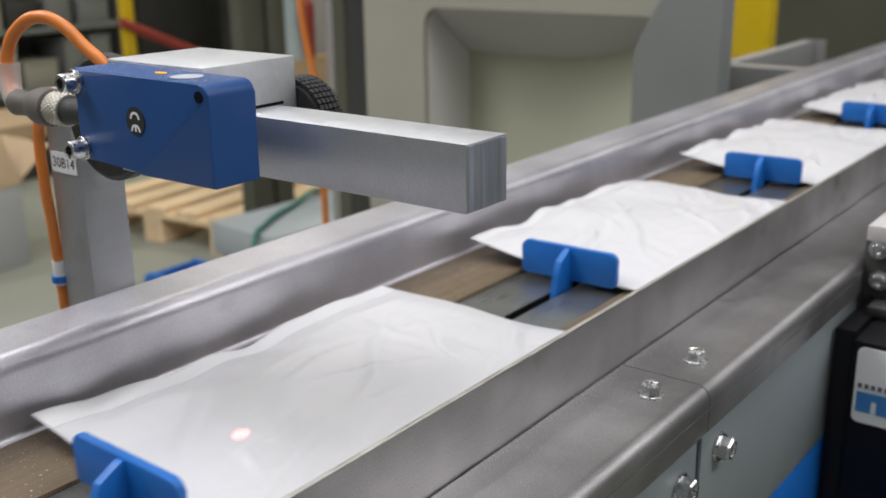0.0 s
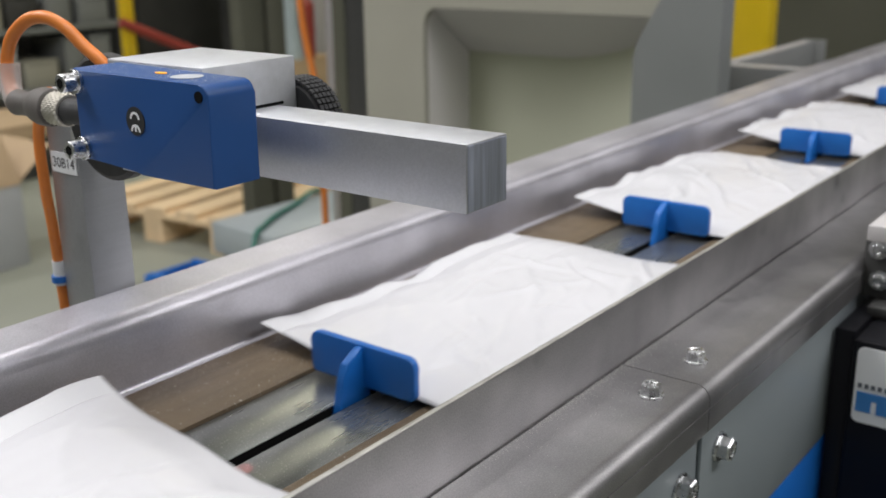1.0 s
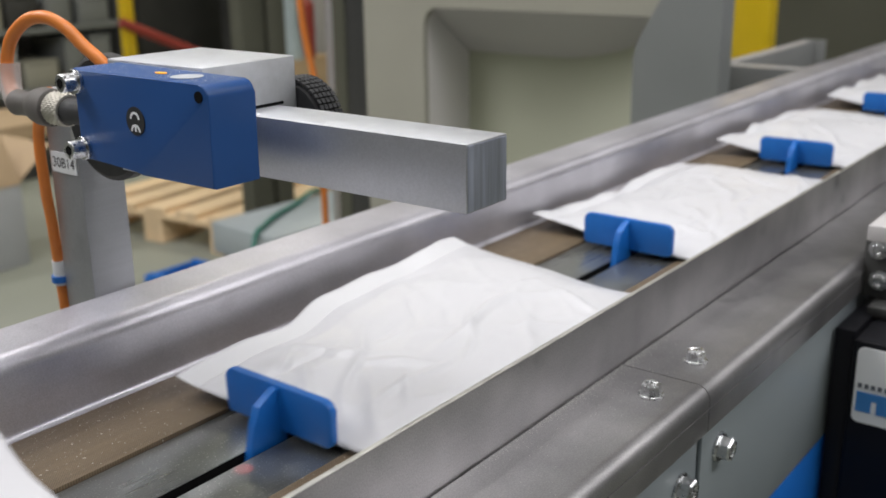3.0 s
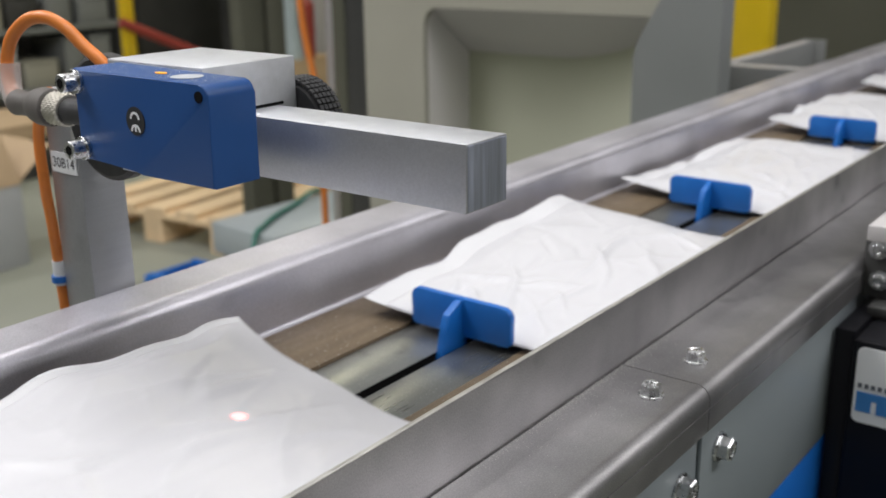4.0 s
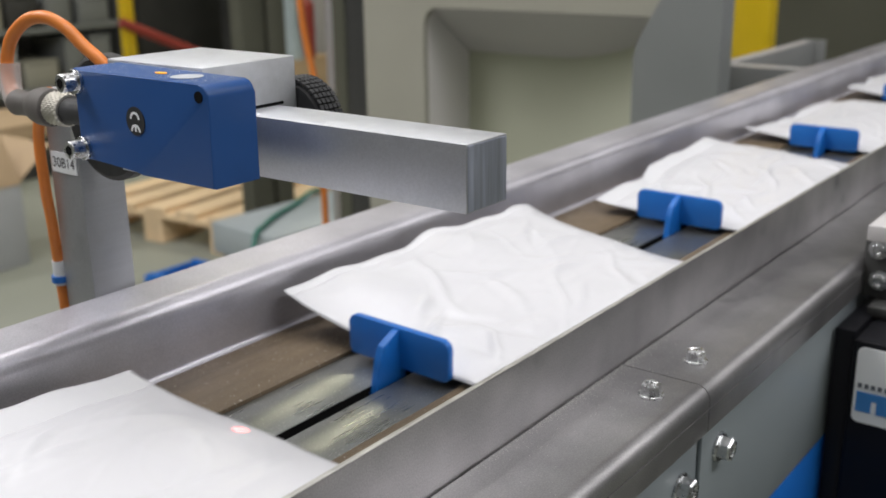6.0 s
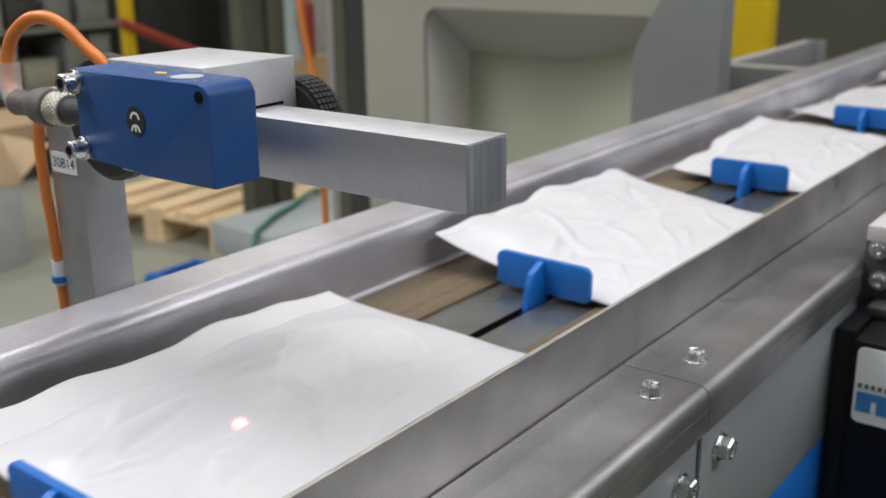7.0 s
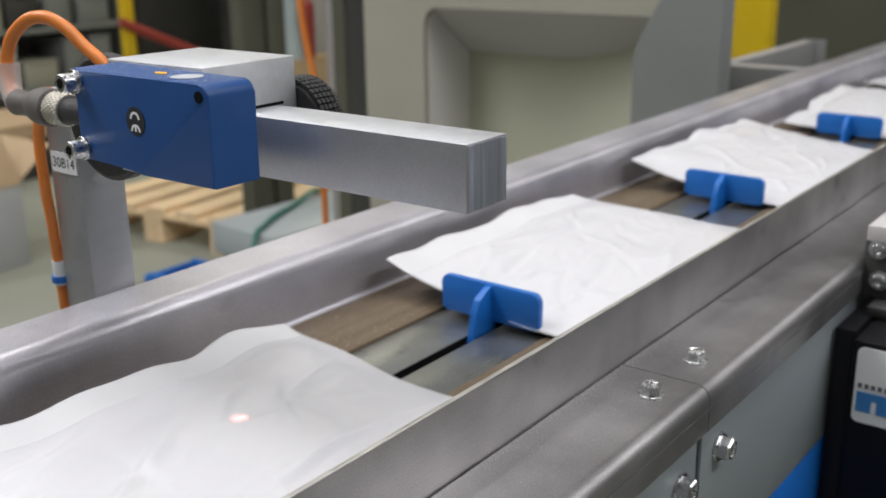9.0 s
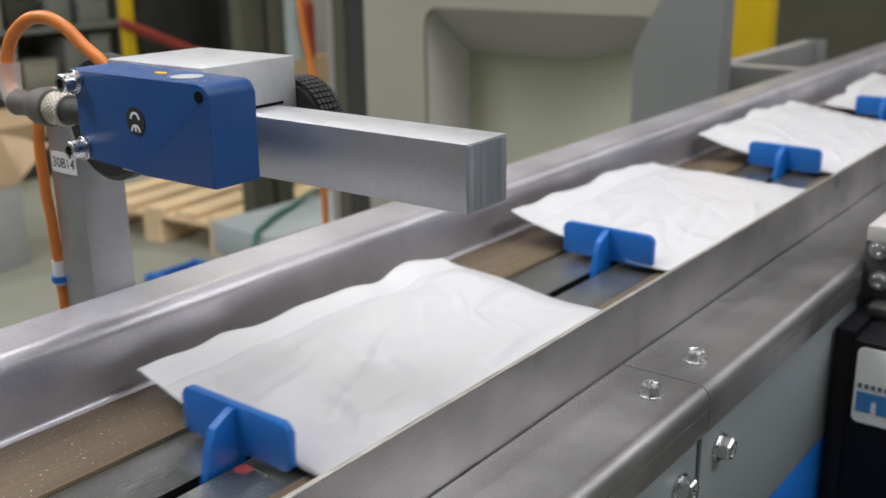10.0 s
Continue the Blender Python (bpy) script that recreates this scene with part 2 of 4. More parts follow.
def turned(profile, axis="X", at=(0, 0, 0), sides=40, wave=None):
    """A solid of revolution from (along, radius) pairs. wave(i, j): factor on the radius."""
    bm = bmesh.new()
    rings = []
    for i, (a, r) in enumerate(profile):
        ring = []
        for j in range(sides):
            t = 2 * math.pi * j / sides
            rr = r * (wave(i, j) if wave else 1)
            c, s = rr * math.cos(t), rr * math.sin(t)
            co = {"X": (a, c, s), "Y": (s, a, c), "Z": (c, s, a)}[axis]
            ring.append(bm.verts.new(Vector(at) + Vector(co)))
        rings.append(ring)
    for p, q in zip(rings, rings[1:]):
        for j in range(sides):
            k = (j + 1) % sides
            bm.faces.new((p[j], p[k], q[k], q[j]))
    bm.faces.new(rings[0])
    bm.faces.new(rings[-1][::-1])
    return bm


def arc(cy, cz, r, a0, a1, n=8):
    return [(cy + r * math.cos(radians(a0 + (a1 - a0) * i / n)), cz + r * math.sin(radians(a0 + (a1 - a0) * i / n))) for i in range(n + 1)]


def sheet(line, thick, xs):
    """Folded sheet metal: an open (y, z) line given thickness to its left, along the stations xs."""
    pts = [Vector(p) for p in line]
    off = []
    for i, p in enumerate(pts):
        a = (p - pts[i - 1]).normalized() if i else None
        b = (pts[i + 1] - p).normalized() if i < len(pts) - 1 else None
        d = (a or b) if a is None or b is None else (a + b).normalized()
        off.append(p + Vector((-d.y, d.x)) * thick)
    loop = pts + off[::-1]
    return prism([(p.x, p.y) for p in loop], xs, True)


def prism(loop, xs, strip=False):
    bm = bmesh.new()
    rings = [[bm.verts.new((x, y, z)) for y, z in loop] for x in xs]
    n = len(loop)
    for p, q in zip(rings, rings[1:]):
        for j in range(n):
            bm.faces.new((p[j], p[(j + 1) % n], q[(j + 1) % n], q[j]))
    if strip:
        for r in (rings[0], rings[-1]):
            for j in range(n // 2 - 1):
                bm.faces.new((r[j], r[j + 1], r[n - 2 - j], r[n - 1 - j]))
    else:
        bm.faces.new(rings[0])
        bm.faces.new(rings[-1][::-1])
    return bm


def tube(points, radius, name, mat, parent=None, label=""):
    """A bent round cable or hose through the points."""
    cu = bpy.data.curves.new(name, "CURVE")
    cu.dimensions, cu.bevel_depth, cu.bevel_resolution, cu.resolution_u, cu.use_fill_caps = "3D", radius, 6, 12, True
    s = cu.splines.new("BEZIER")
    s.bezier_points.add(len(points) - 1)
    for b, p in zip(s.bezier_points, points):
        b.co, b.handle_left_type, b.handle_right_type = p, "AUTO", "AUTO"
    cu.materials.append(mat)
    tmp = bpy.data.objects.new("tmp", cu)
    scene.collection.objects.link(tmp)
    me = bpy.data.meshes.new_from_object(tmp.evaluated_get(bpy.context.evaluated_depsgraph_get()))
    bpy.data.objects.remove(tmp)
    me.name = name
    me.shade_smooth()
    ob = new(name, me)
    if parent is not None:
        ob.parent = parent
    return tagged(ob, label)


def hexagon(across, height):
    """A hexagon head, standing on z = 0, with a chamfered crown."""
    r = across / math.sqrt(3)
    bm = bmesh.new()
    lo = [bm.verts.new((r * math.cos(math.pi / 3 * i), r * math.sin(math.pi / 3 * i), 0)) for i in range(6)]
    mi = [bm.verts.new((r * math.cos(math.pi / 3 * i), r * math.sin(math.pi / 3 * i), height * 0.85)) for i in range(6)]
    hi = [bm.verts.new((r * 0.86 * math.cos(math.pi / 3 * i), r * 0.86 * math.sin(math.pi / 3 * i), height)) for i in range(6)]
    for a, b in ((lo, mi), (mi, hi)):
        for i in range(6):
            bm.faces.new((a[i], a[(i + 1) % 6], b[(i + 1) % 6], b[i]))
    lip = [bm.verts.new((r * 0.62 * math.cos(math.pi / 3 * i), r * 0.62 * math.sin(math.pi / 3 * i), height)) for i in range(6)]
    dish = [bm.verts.new((r * 0.50 * math.cos(math.pi / 3 * i), r * 0.50 * math.sin(math.pi / 3 * i), height * 0.90)) for i in range(6)]
    for a, b in ((hi, lip), (lip, dish)):
        for i in range(6):
            bm.faces.new((a[i], a[(i + 1) % 6], b[(i + 1) % 6], b[i]))
    bm.faces.new(dish)
    bm.faces.new(lo[::-1])
    return bm


# ---- the hall ----
HX0, HX1, HY0, HY1, HZ = -4.5, 7.5, -4.0, 7.0, 4.2
tagged(part("floor", block(HX0, HX1, HY0, HY1, -0.2, 0, 0), FLOOR), "grey-green smooth concrete hall floor", "floor", kind="structure")
tagged(part("ceiling", block(HX0, HX1, HY0, HY1, HZ, HZ + 0.2, 0), CEIL), "grey sheet ceiling of the hall", "ceiling", kind="structure")
for nm, bb in (("wall_north", (HX0, HX1, HY1, HY1 + 0.2)), ("wall_south", (HX0, HX1, HY0 - 0.2, HY0)), ("wall_east", (HX1, HX1 + 0.2, HY0, HY1)), ("wall_west", (HX0 - 0.2, HX0, HY0, HY1))):
    tagged(part(nm, block(*bb, 0, HZ, 0), WALL), "plain grey-green painted hall wall", "wall", kind="structure")
for lx, ly, share in LAMPS + [WARM_LAMP]:
    fix = thing("ceiling_lamp", "long yellowish fluorescent ceiling lamp" if (lx, ly, share) == WARM_LAMP else "long white ceiling lamp, unseen and placed for the light", "lamp", (lx, ly, LAMP_Z), "ceiling lamps")
    part("housing", block(-1.22, 1.22, -0.36, 0.36, 0.02, 0.09, 0.01), LABEL, fix)
    part("diffuser", block(-1.19, 1.19, -0.33, 0.33, 0.0, 0.018, 0.004), GLOW, fix, "glowing milky diffuser")
    for ex in (-0.6, 0.6):
        part("hanger", turned([(0.09, 0.004), (HZ - LAMP_Z, 0.004)], "Z", (ex, 0, 0), 8), NICKEL, fix)
    ld = bpy.data.lights.new("lamp_light", "AREA")
    ld.shape, ld.size, ld.size_y, ld.energy, ld.color = "RECTANGLE", 2.3, 0.62, LAMP_POWER * share, (1.0, 0.95, 0.66) if (lx, ly, share) == WARM_LAMP else (0.982, 0.976, 1.012)
    lo = new("lamp_light", ld)
    lo.location = (lx, ly, LAMP_Z - 0.01)

# ---- the conveyor ----
BELT = 0.900
X0, X1 = -2.4, 4.4
conveyor = thing("conveyor", "stainless steel packing conveyor with brown wear strips and side guards", "conveyor")


def stations(a, b, step=0.25):
    n = max(1, int(round((b - a) / step)))
    return [a + (b - a) * i / n for i in range(n + 1)]


# bed: two ground steel plates with the chain slot between them, brown strips proud beside them
for y0, y1 in ((0.0035, 0.0470), (-0.0430, -0.0045)):
    part("bed_plate", block(X0, X1, y0, y1, BELT - 0.006, BELT, 0.0008), BED, conveyor, "ground steel bed plate")
part("wear_strip", block(X0, X1, 0.0475, 0.1090, BELT - 0.005, BELT + 0.0022, 0.0006), BROWN, conveyor, "brown laminate wear strip")
part("wear_strip", block(X0, X1, -0.1085, -0.0435, BELT - 0.005, BELT + 0.0022, 0.0006), BROWN, conveyor, "brown laminate wear strip")
part("chain_channel", sheet([(0.03, BELT - 0.007), (0.03, BELT - 0.06), (-0.03, BELT - 0.06), (-0.03, BELT - 0.007)], 0.002, [X0, X1]), DARK, conveyor, "dark chain channel below the slot")

# near-black strips put the shade inside the slot into colour
for y0, y1 in ((0.0031, 0.0034), (-0.0044, -0.0041)):
    part("slot_shade", block(X0, X1, y0, y1, BELT - 0.030, BELT - 0.0005, 0), DARK, conveyor, "near-black strip in place of the shade in the slot")
part("chain", block(X0, X1, -0.008, 0.008, BELT - 0.058, BELT - 0.0201, 0.002), DARK, conveyor, "dark conveyor chain")

# far guard: up, over a soft bend and out to a folded lip
GZ = 0.949
far_line = arc(0.1085, BELT + 0.0060, 0.0035, -90, 0, 6) + arc(0.1120 + 0.011, GZ - 0.011, 0.011, 180, 90, 10) + [(0.154, GZ)] + arc(0.154, GZ - 0.003, 0.003, 90, 0, 4) + [(0.157, GZ - 0.03)]
part("side_guard", sheet(far_line, -0.002, stations(X0, X1)), STEEL, conveyor, "bent stainless side guard with a wide top")
# near guard in two lengths: upright, then a flange that turns down over a round edge
SEAM = 0.2765
FZ = 0.908
part("side_guard", sheet([(-0.1100, GZ), (-0.1100, BELT - 0.02)], -0.0022, stations(X0, X1)), STEEL_DIM, conveyor, "upright stainless guard plate")
part("guard_edge", block(X0, X1, -0.1124, -0.1098, GZ + 0.0001, GZ + 0.0009, 0.0003, 1), EDGE, conveyor, "worn top edge of the guard, with the light on it in its colour")
skirt = [(-0.1130, FZ - 0.0006), (-0.1137, FZ)] + arc(-0.1615, FZ - 0.009, 0.009, 90, 180, 10) + [(-0.1705, 0.8952), (-0.1692, 0.8949), (-0.1692, 0.8943), (-0.1704, 0.8940), (-0.1704, 0.8795)]
for a, b in ((X0, SEAM - 0.0004), (SEAM + 0.0004, X1)):
    part("skirt_cover", sheet(skirt, 0.002, stations(a, b)), STEEL_DIM, conveyor, "stainless cover with a rounded skirt")

# painted side panels below the skirt, with the blue band
for a, b in ((X0, SEAM - 0.0062), (SEAM + 0.0005, X1)):
    part("side_panel", block(a, b, -0.1672, -0.1642, 0.772, 0.895, 0.001), PANEL, conveyor, "light grey painted side panel")
    part("side_panel", block(a, b, -0.1672, -0.1642, 0.55, 0.7715, 0.001), PANEL_BLUE, conveyor, "blue painted lower side panel")
part("side_frame", block(X0, X1, -0.1640, -0.13, 0.53, 0.895, 0.002), PANEL, conveyor)
part("side_frame", block(X0, X1, 0.12, 0.15, 0.53, 0.89, 0.002), PANEL, conveyor)
for lx in (-2.0, -0.4, 1.2, 2.8, 4.0):
    for ly in (-0.145, 0.135):
        part("leg", block(lx - 0.03, lx + 0.03, ly - 0.02, ly + 0.02, 0.0, 0.53, 0.003), PANEL, conveyor)


def bolt(at, turn, across, height, washer, spin=0.0):
    b = part("bolt", hexagon(across, height), NICKEL, conveyor, "plated hexagon bolt")
    b.matrix_basis = Matrix.Translation(at) @ turn @ pose(0, 0, 0.0016, 0, 0, spin)
    for i in range(3):
        mark = block(-0.0014, 0.0014, 0.0012, 0.0021, height * 0.88, height * 0.99, 0.0001, 1)
        bmesh.ops.rotate(mark, matrix=Matrix.Rotation(radians(25 + 115 * i), 3, "Z"), verts=mark.verts)
        part("head_mark", mark, NICKEL, b)
    w = part("washer", turned([(-0.0016, washer), (-0.0002, washer), (0.0, washer * 0.96), (0.0, washer * 0.6)], "Z", (0, 0, 0), 28), NICKEL, b)
    return b


UP, OUT = Matrix.Identity(4), pose(0, 0, 0, 90)
for bx, spin in ((0.2472, 12), (0.3074, 35)):
    bolt((bx, -0.1470, FZ), UP, 0.0100, 0.0062, 0.0074, spin)
for bx in (-0.25, 0.75, 1.25):
    bolt((bx, -0.1470, FZ), UP, 0.0100, 0.0052, 0.0064, 20)
for bx, bz, spin in ((0.2478, 0.8550, 8), (0.3028, 0.8580, 25), (-0.25, 0.857, 10), (0.80, 0.857, 10)):
    bolt((bx, -0.1674, bz), OUT, 0.0130, 0.0075, 0.0095, spin)

# spilt product dust where the cover meets the upright plate
rng = random.Random(11)


def grain_bed(spots):
    """Eight-sided grains of (x, y, z, radius)."""
    verts, faces = [], []
    for x, y, z, r in spots:
        n = len(verts)
        verts += [(x + r, y, z), (x, y + r, z), (x - r, y, z), (x, y - r, z), (x, y, z + r * 0.8), (x, y, z - r * 0.8)]
        faces += [(n + i, n + (i + 1) % 4, n + 4) for i in range(4)] + [(n + (i + 1) % 4, n + i, n + 5) for i in range(4)]
    me = bpy.data.meshes.new("product_dust")
    me.from_pydata(verts, [], faces)
    me.materials.append(DUST)
    return new("product_dust", me)


spots = []
for _ in range(1500):
    gx = rng.gauss(0.24, 0.07) if rng.random() < 0.7 else rng.uniform(-0.05, 0.55)
    gy = -0.1130 - abs(rng.gauss(0, 0.003)) if rng.random() < 0.8 else -0.114 - abs(rng.gauss(0, 0.02))
    r = rng.uniform(0.0001, 0.00034)
    spots.append((gx, max(gy, -0.160), FZ + r * 0.6, r))
tagged(grain_bed(spots), "white powder grains lying on the steel cover", "dust", kind="stuff")
spots = []
for _ in range(900):
    near_wall = rng.random() < 0.5
    gy = 0.1065 - abs(rng.gauss(0, 0.012)) if near_wall else rng.uniform(0.050, 0.106)
    r = rng.uniform(0.0001, 0.0003)
    spots.append((rng.uniform(-0.15, 0.75), gy, BELT + 0.0022 + r * 0.6, r))
for _ in range(700):
    r = rng.uniform(0.0001, 0.0003)
    gy = rng.choice((rng.uniform(0.006, 0.046), rng.uniform(-0.042, -0.006), -0.006 - abs(rng.gauss(0, 0.003)), 0.045 - abs(rng.gauss(0, 0.004))))
    spots.append((rng.uniform(-0.15, 0.75), gy, BELT + r * 0.6, r))
tagged(grain_bed(spots), "white powder grains lying on the conveyor bed", "dust", kind="stuff")

# ---- the sensor on its bracket ----
bracket = thing("sensor_bracket", "aluminium square-bar bracket with clamp block and black hand knobs", "bracket")
S = 0.0306
BX, BY, BZ = 0.0943, -0.1293, 1.0769
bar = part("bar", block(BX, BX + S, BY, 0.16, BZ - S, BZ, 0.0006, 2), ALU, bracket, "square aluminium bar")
# faces that point up take the lighter, rougher aluminium
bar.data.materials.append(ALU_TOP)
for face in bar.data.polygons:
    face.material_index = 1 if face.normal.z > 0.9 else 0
part("bar_end", block(BX + 0.0008, BX + S - 0.0008, BY - 0.0004, BY + 0.001, BZ - S + 0.0008, BZ - 0.0008, 0.0001, 1), ALU_SAWN, bracket, "sawn end of the bar")
part("clamp_block", block(0.0762, 0.1385, 0.0147, 0.0900, 1.0585, 1.1012, 0.0007, 2), ALU_TOP, bracket, "bead-blasted aluminium clamp block")
part("clamp_jaw", block(0.0765, 0.0850, 0.0735, 0.0870, 1.0420, 1.0584, 0.0006), ALU_TOP, bracket, "lower aluminium clamp jaw")
# thin dark strip drawn for the shaded gap above the bar
part("clamp_gap", block(0.0925, 0.1285, 0.0143, 0.02, 1.0770, 1.0785, 0), DARK, bracket)
part("post", block(0.098, 0.098 + S, 0.160, 0.160 + S, 0.0, 1.075, 0.0008, 2), ALU, bracket, "square aluminium post")
part("foot_plate", block(0.05, 0.18, 0.12, 0.24, 0.0, 0.012, 0.002), ALU, bracket)


def knob(cx, cy, cz, length, r, mat, blocks=True):
    k = part("knob", turned([(0, r * 0.60), (0, r * 0.86), (0.002, r * 0.93), (length - 0.002, r * 0.93), (length, r * 0.86), (length, r * 0.3)], "X", (0, 0, 0), 48), mat, bracket, "black knurled rubber hand knob")
    k.location = (cx, cy, cz)
    if blocks:
        bm = bmesh.new()
        rows, around = 5, 46
        for row in range(rows):
            for j in range(around):
                t = 2 * math.pi * (j + 0.5 * (row % 2) * 0) / around
                h = length / rows
                one = block(-h * 0.40, h * 0.40, -math.pi * r / around * 0.80, math.pi * r / around * 0.80, r * 0.92, r, 0.0003, 1)
                bmesh.ops.transform(one, matrix=Matrix.Translation((h * (row + 0.5), 0, 0)) @ Matrix.Rotation(t, 4, "X"), verts=one.verts)
                me = bpy.data.meshes.new("tmp")
                one.to_mesh(me)
                one.free()
                bm.from_mesh(me)
                bpy.data.meshes.remove(me)
        part("knurling", bm, mat, k)
    return k


knob(0.1390, 0.0215, 1.0625, 0.016, 0.0265, BLACK)
knob(0.0850, 0.1120, 1.0660, 0.012, 0.0378, BLACK, False)
lab = part("label_plate", block(0.0972, 0.0979, 0.1625, 0.1880, 1.0245, 1.0372, 0.0001, 1), LABEL, bracket, "white label printed 30B14")
tx = bpy.data.curves.new("label_print", "FONT")
tx.body, tx.size, tx.align_x, tx.align_y, tx.extrude = "30B14", 0.0088, "CENTER", "CENTER", 0.00005
tx.materials.append(INK)
tob = new("label_print", tx)
tob.parent = lab
tob.matrix_basis = Matrix.Translation((0.09705, 0.1752, 1.0306)) @ Matrix(((0, 0, -1, 0), (-1, 0, 0, 0), (0, 1, 0, 0), (0, 0, 0, 1)))

sensor = thing("laser_sensor", "blue plastic laser distance sensor screwed to the clamp block", "sensor", (0, 0, 0))
SX0, SX1 = 0.0477, 0.0758
SY0, SY1, SZ0, SZ1 = -0.0221, 0.0785, 1.0518, 1.0990
body_loop = [(SY0, SZ0)] + [(0.0310, SZ0 - 0.0002), (0.0345, SZ0 + 0.0022), (SY1, SZ0 + 0.0028), (SY1, SZ1 + 0.0012)] + arc(SY0 + 0.006, SZ1 - 0.006, 0.006, 90, 180, 8)
body_bm = prism(body_loop, [SX0, SX1])
bmesh.ops.bevel(body_bm, geom=[e for e in body_bm.edges if abs(e.verts[0].co.x - e.verts[1].co.x) < 1e-6], offset=0.0010, segments=3, profile=0.5, affect="EDGES")
part("body", body_bm, SENSOR_BLUE, sensor)


def disc(name, y, z, r, x, mat, parent, label="", thick=0.0004, sides=32):
    return part(name, turned([(-thick, r), (0.0, r)], "X", (x, y, z), sides), mat, parent, label)


# flat dark disc in place of a hole lying in shade
disc("mounting_hole", -0.0160, 1.0935, 0.0027, SX0 - 0.0001, DARK, sensor, "dark mounting hole")
ce = disc("conformity_mark", 0.0312, 1.0782, 0.0069, SX0 - 0.0001, INK, sensor, "round black sticker with white letters")


def strokes(cy, cz, r, w, bar):
    bm = bmesh.new()
    n = 20
    ri, ro = r - w / 2, r + w / 2
    prev = None
    for i in range(n + 1):
        t = math.pi * i / n
        pair = [bm.verts.new((0, cy + q * math.cos(t), cz + q * math.sin(t))) for q in (ri, ro)]
        if prev:
            bm.faces.new((prev[0], prev[1], pair[1], pair[0]))
        prev = pair
    if bar:
        vs = [bm.verts.new((0, cy + a, cz + b)) for a, b in ((-w / 2, 0), (w / 2, 0), (w / 2, ri), (-w / 2, ri))]
        bm.faces.new(vs)
    ex = bmesh.ops.extrude_face_region(bm, geom=bm.faces[:])
    for v in ex["geom"]:
        if isinstance(v, bmesh.types.BMVert):
            v.co.x += 0.0002
    bmesh.ops.translate(bm, verts=bm.verts, vec=(SX0 - 0.0009, 0, 0))
    return bm


part("letter", strokes(0.0310, 1.0792, 0.0030, 0.0012, False), LABEL, ce)
part("letter", strokes(0.0310, 1.0732, 0.0030, 0.0012, True), LABEL, ce)


def socket_screw(y, z):
    s = part("screw", turned([(-0.0092, 0.0028), (-0.0092, 0.0041), (-0.0087, 0.0047), (-0.0018, 0.0047), (-0.0018, 0.0042)], "X", (0, 0, 0), 36), NICKEL, sensor, "plated socket head screw with washer")
    s.location = (SX0, y, z)
    part("washer", turned([(-0.0018, 0.0058), (-0.0016, 0.0060), (0.0, 0.0060)], "X", (0, 0, 0), 36), NICKEL, s)
    # dark hexagon in place of the shaded socket
    so = hexagon(0.0046, 0.0008)
    bmesh.ops.transform(so, matrix=Matrix.Translation((-0.00870, 0, 0)) @ pose(0, 0, 0, 0, -90), verts=so.verts)
    part("socket", so, DARK, s)


socket_screw(0.0765, 1.0937)
socket_screw(0.0757, 1.0603)
disc("status_light", 0.0, 0.0, 0.0042, 0.0, AMBER, sensor, "amber signal light").matrix_basis = Matrix.Translation((0.0615, 0.0270, 1.0996)) @ pose(0, 0, 0, 0, 90) @ Matrix.Diagonal((1, 0.9, 0.5, 1))
disc("logo_patch", 0.0, 0.0, 0.0078, 0.0, PALE_PRINT, sensor, "grey-white printed patch").matrix_basis = Matrix.Translation((0.0615, 0.0080, 1.0994)) @ pose(0, 0, 0, 0, 90) @ Matrix.Diagonal((0.45, 1, 1, 1))
ring_profile = [(0.0, 0.0084), (0.0008, 0.0092)] + [(0.0008 + 0.0116 * i / 12, 0.0092) for i in range(1, 13)] + [(0.0132, 0.0084)]
ring = part("connector_ring", turned(ring_profile, "Y", (0, 0, 0), 96, lambda i, j: 1.0 if (i + j) % 4 < 2 and (i - j) % 4 < 2 else 0.95), KNURL, sensor, "diamond-knurled plated connector ring")
ring.location = (0.0617, 0.1072, 1.0745)
part("connector_base", turned([(0.0, 0.0068), (0.030, 0.0068)], "Y", (0.0617, 0.0780, 1.0742), 32), BLACK, sensor)
part("connector_boot", turned([(0, 0.0082), (0.001, 0.0101), (0.003, 0.0104), (0.010, 0.0104), (0.0145, 0.0094), (0.018, 0.0073), (0.021, 0.0068), (0.031, 0.0069), (0.035, 0.0073), (0.0368, 0.0066), (0.0370, 0.0046)], "Y", (0.0617, 0.1205, 1.0745), 40), BOOT, sensor, "stepped grey rubber boot")
spots = []
for _ in range(700):
    r = rng.uniform(0.00009, 0.00022)
    gy = SY0 + 0.007 + abs(rng.gauss(0, 0.035)) if rng.random() < 0.5 else rng.uniform(SY0 + 0.007, SY1 - 0.002)
    gy = min(gy, SY1 - 0.002)
    gz = SZ1 + 0.0012 * (gy - SY0 - 0.006) / (SY1 - SY0 - 0.006)
    spots.append((rng.uniform(SX0 + 0.0015, SX1 - 0.001), gy, gz + r * 0.4, r))
for _ in range(1500):
    r = rng.uniform(0.00008, 0.00018)
    spots.append((rng.uniform(BX + 0.001, BX + S - 0.001), rng.uniform(BY + 0.001, 0.012), BZ + r * 0.4, r))
for _ in range(900):
    r = rng.uniform(0.00008, 0.00018)
    spots.append((rng.uniform(0.0775, 0.1375), rng.uniform(0.0160, 0.0890), 1.1012 + r * 0.4, r))
tagged(grain_bed(spots), "fine white powder settled on the sensor and its bracket", "dust", kind="stuff")
cable = thing("sensor_cable", "orange round sensor cable looping down along the post", "cable")
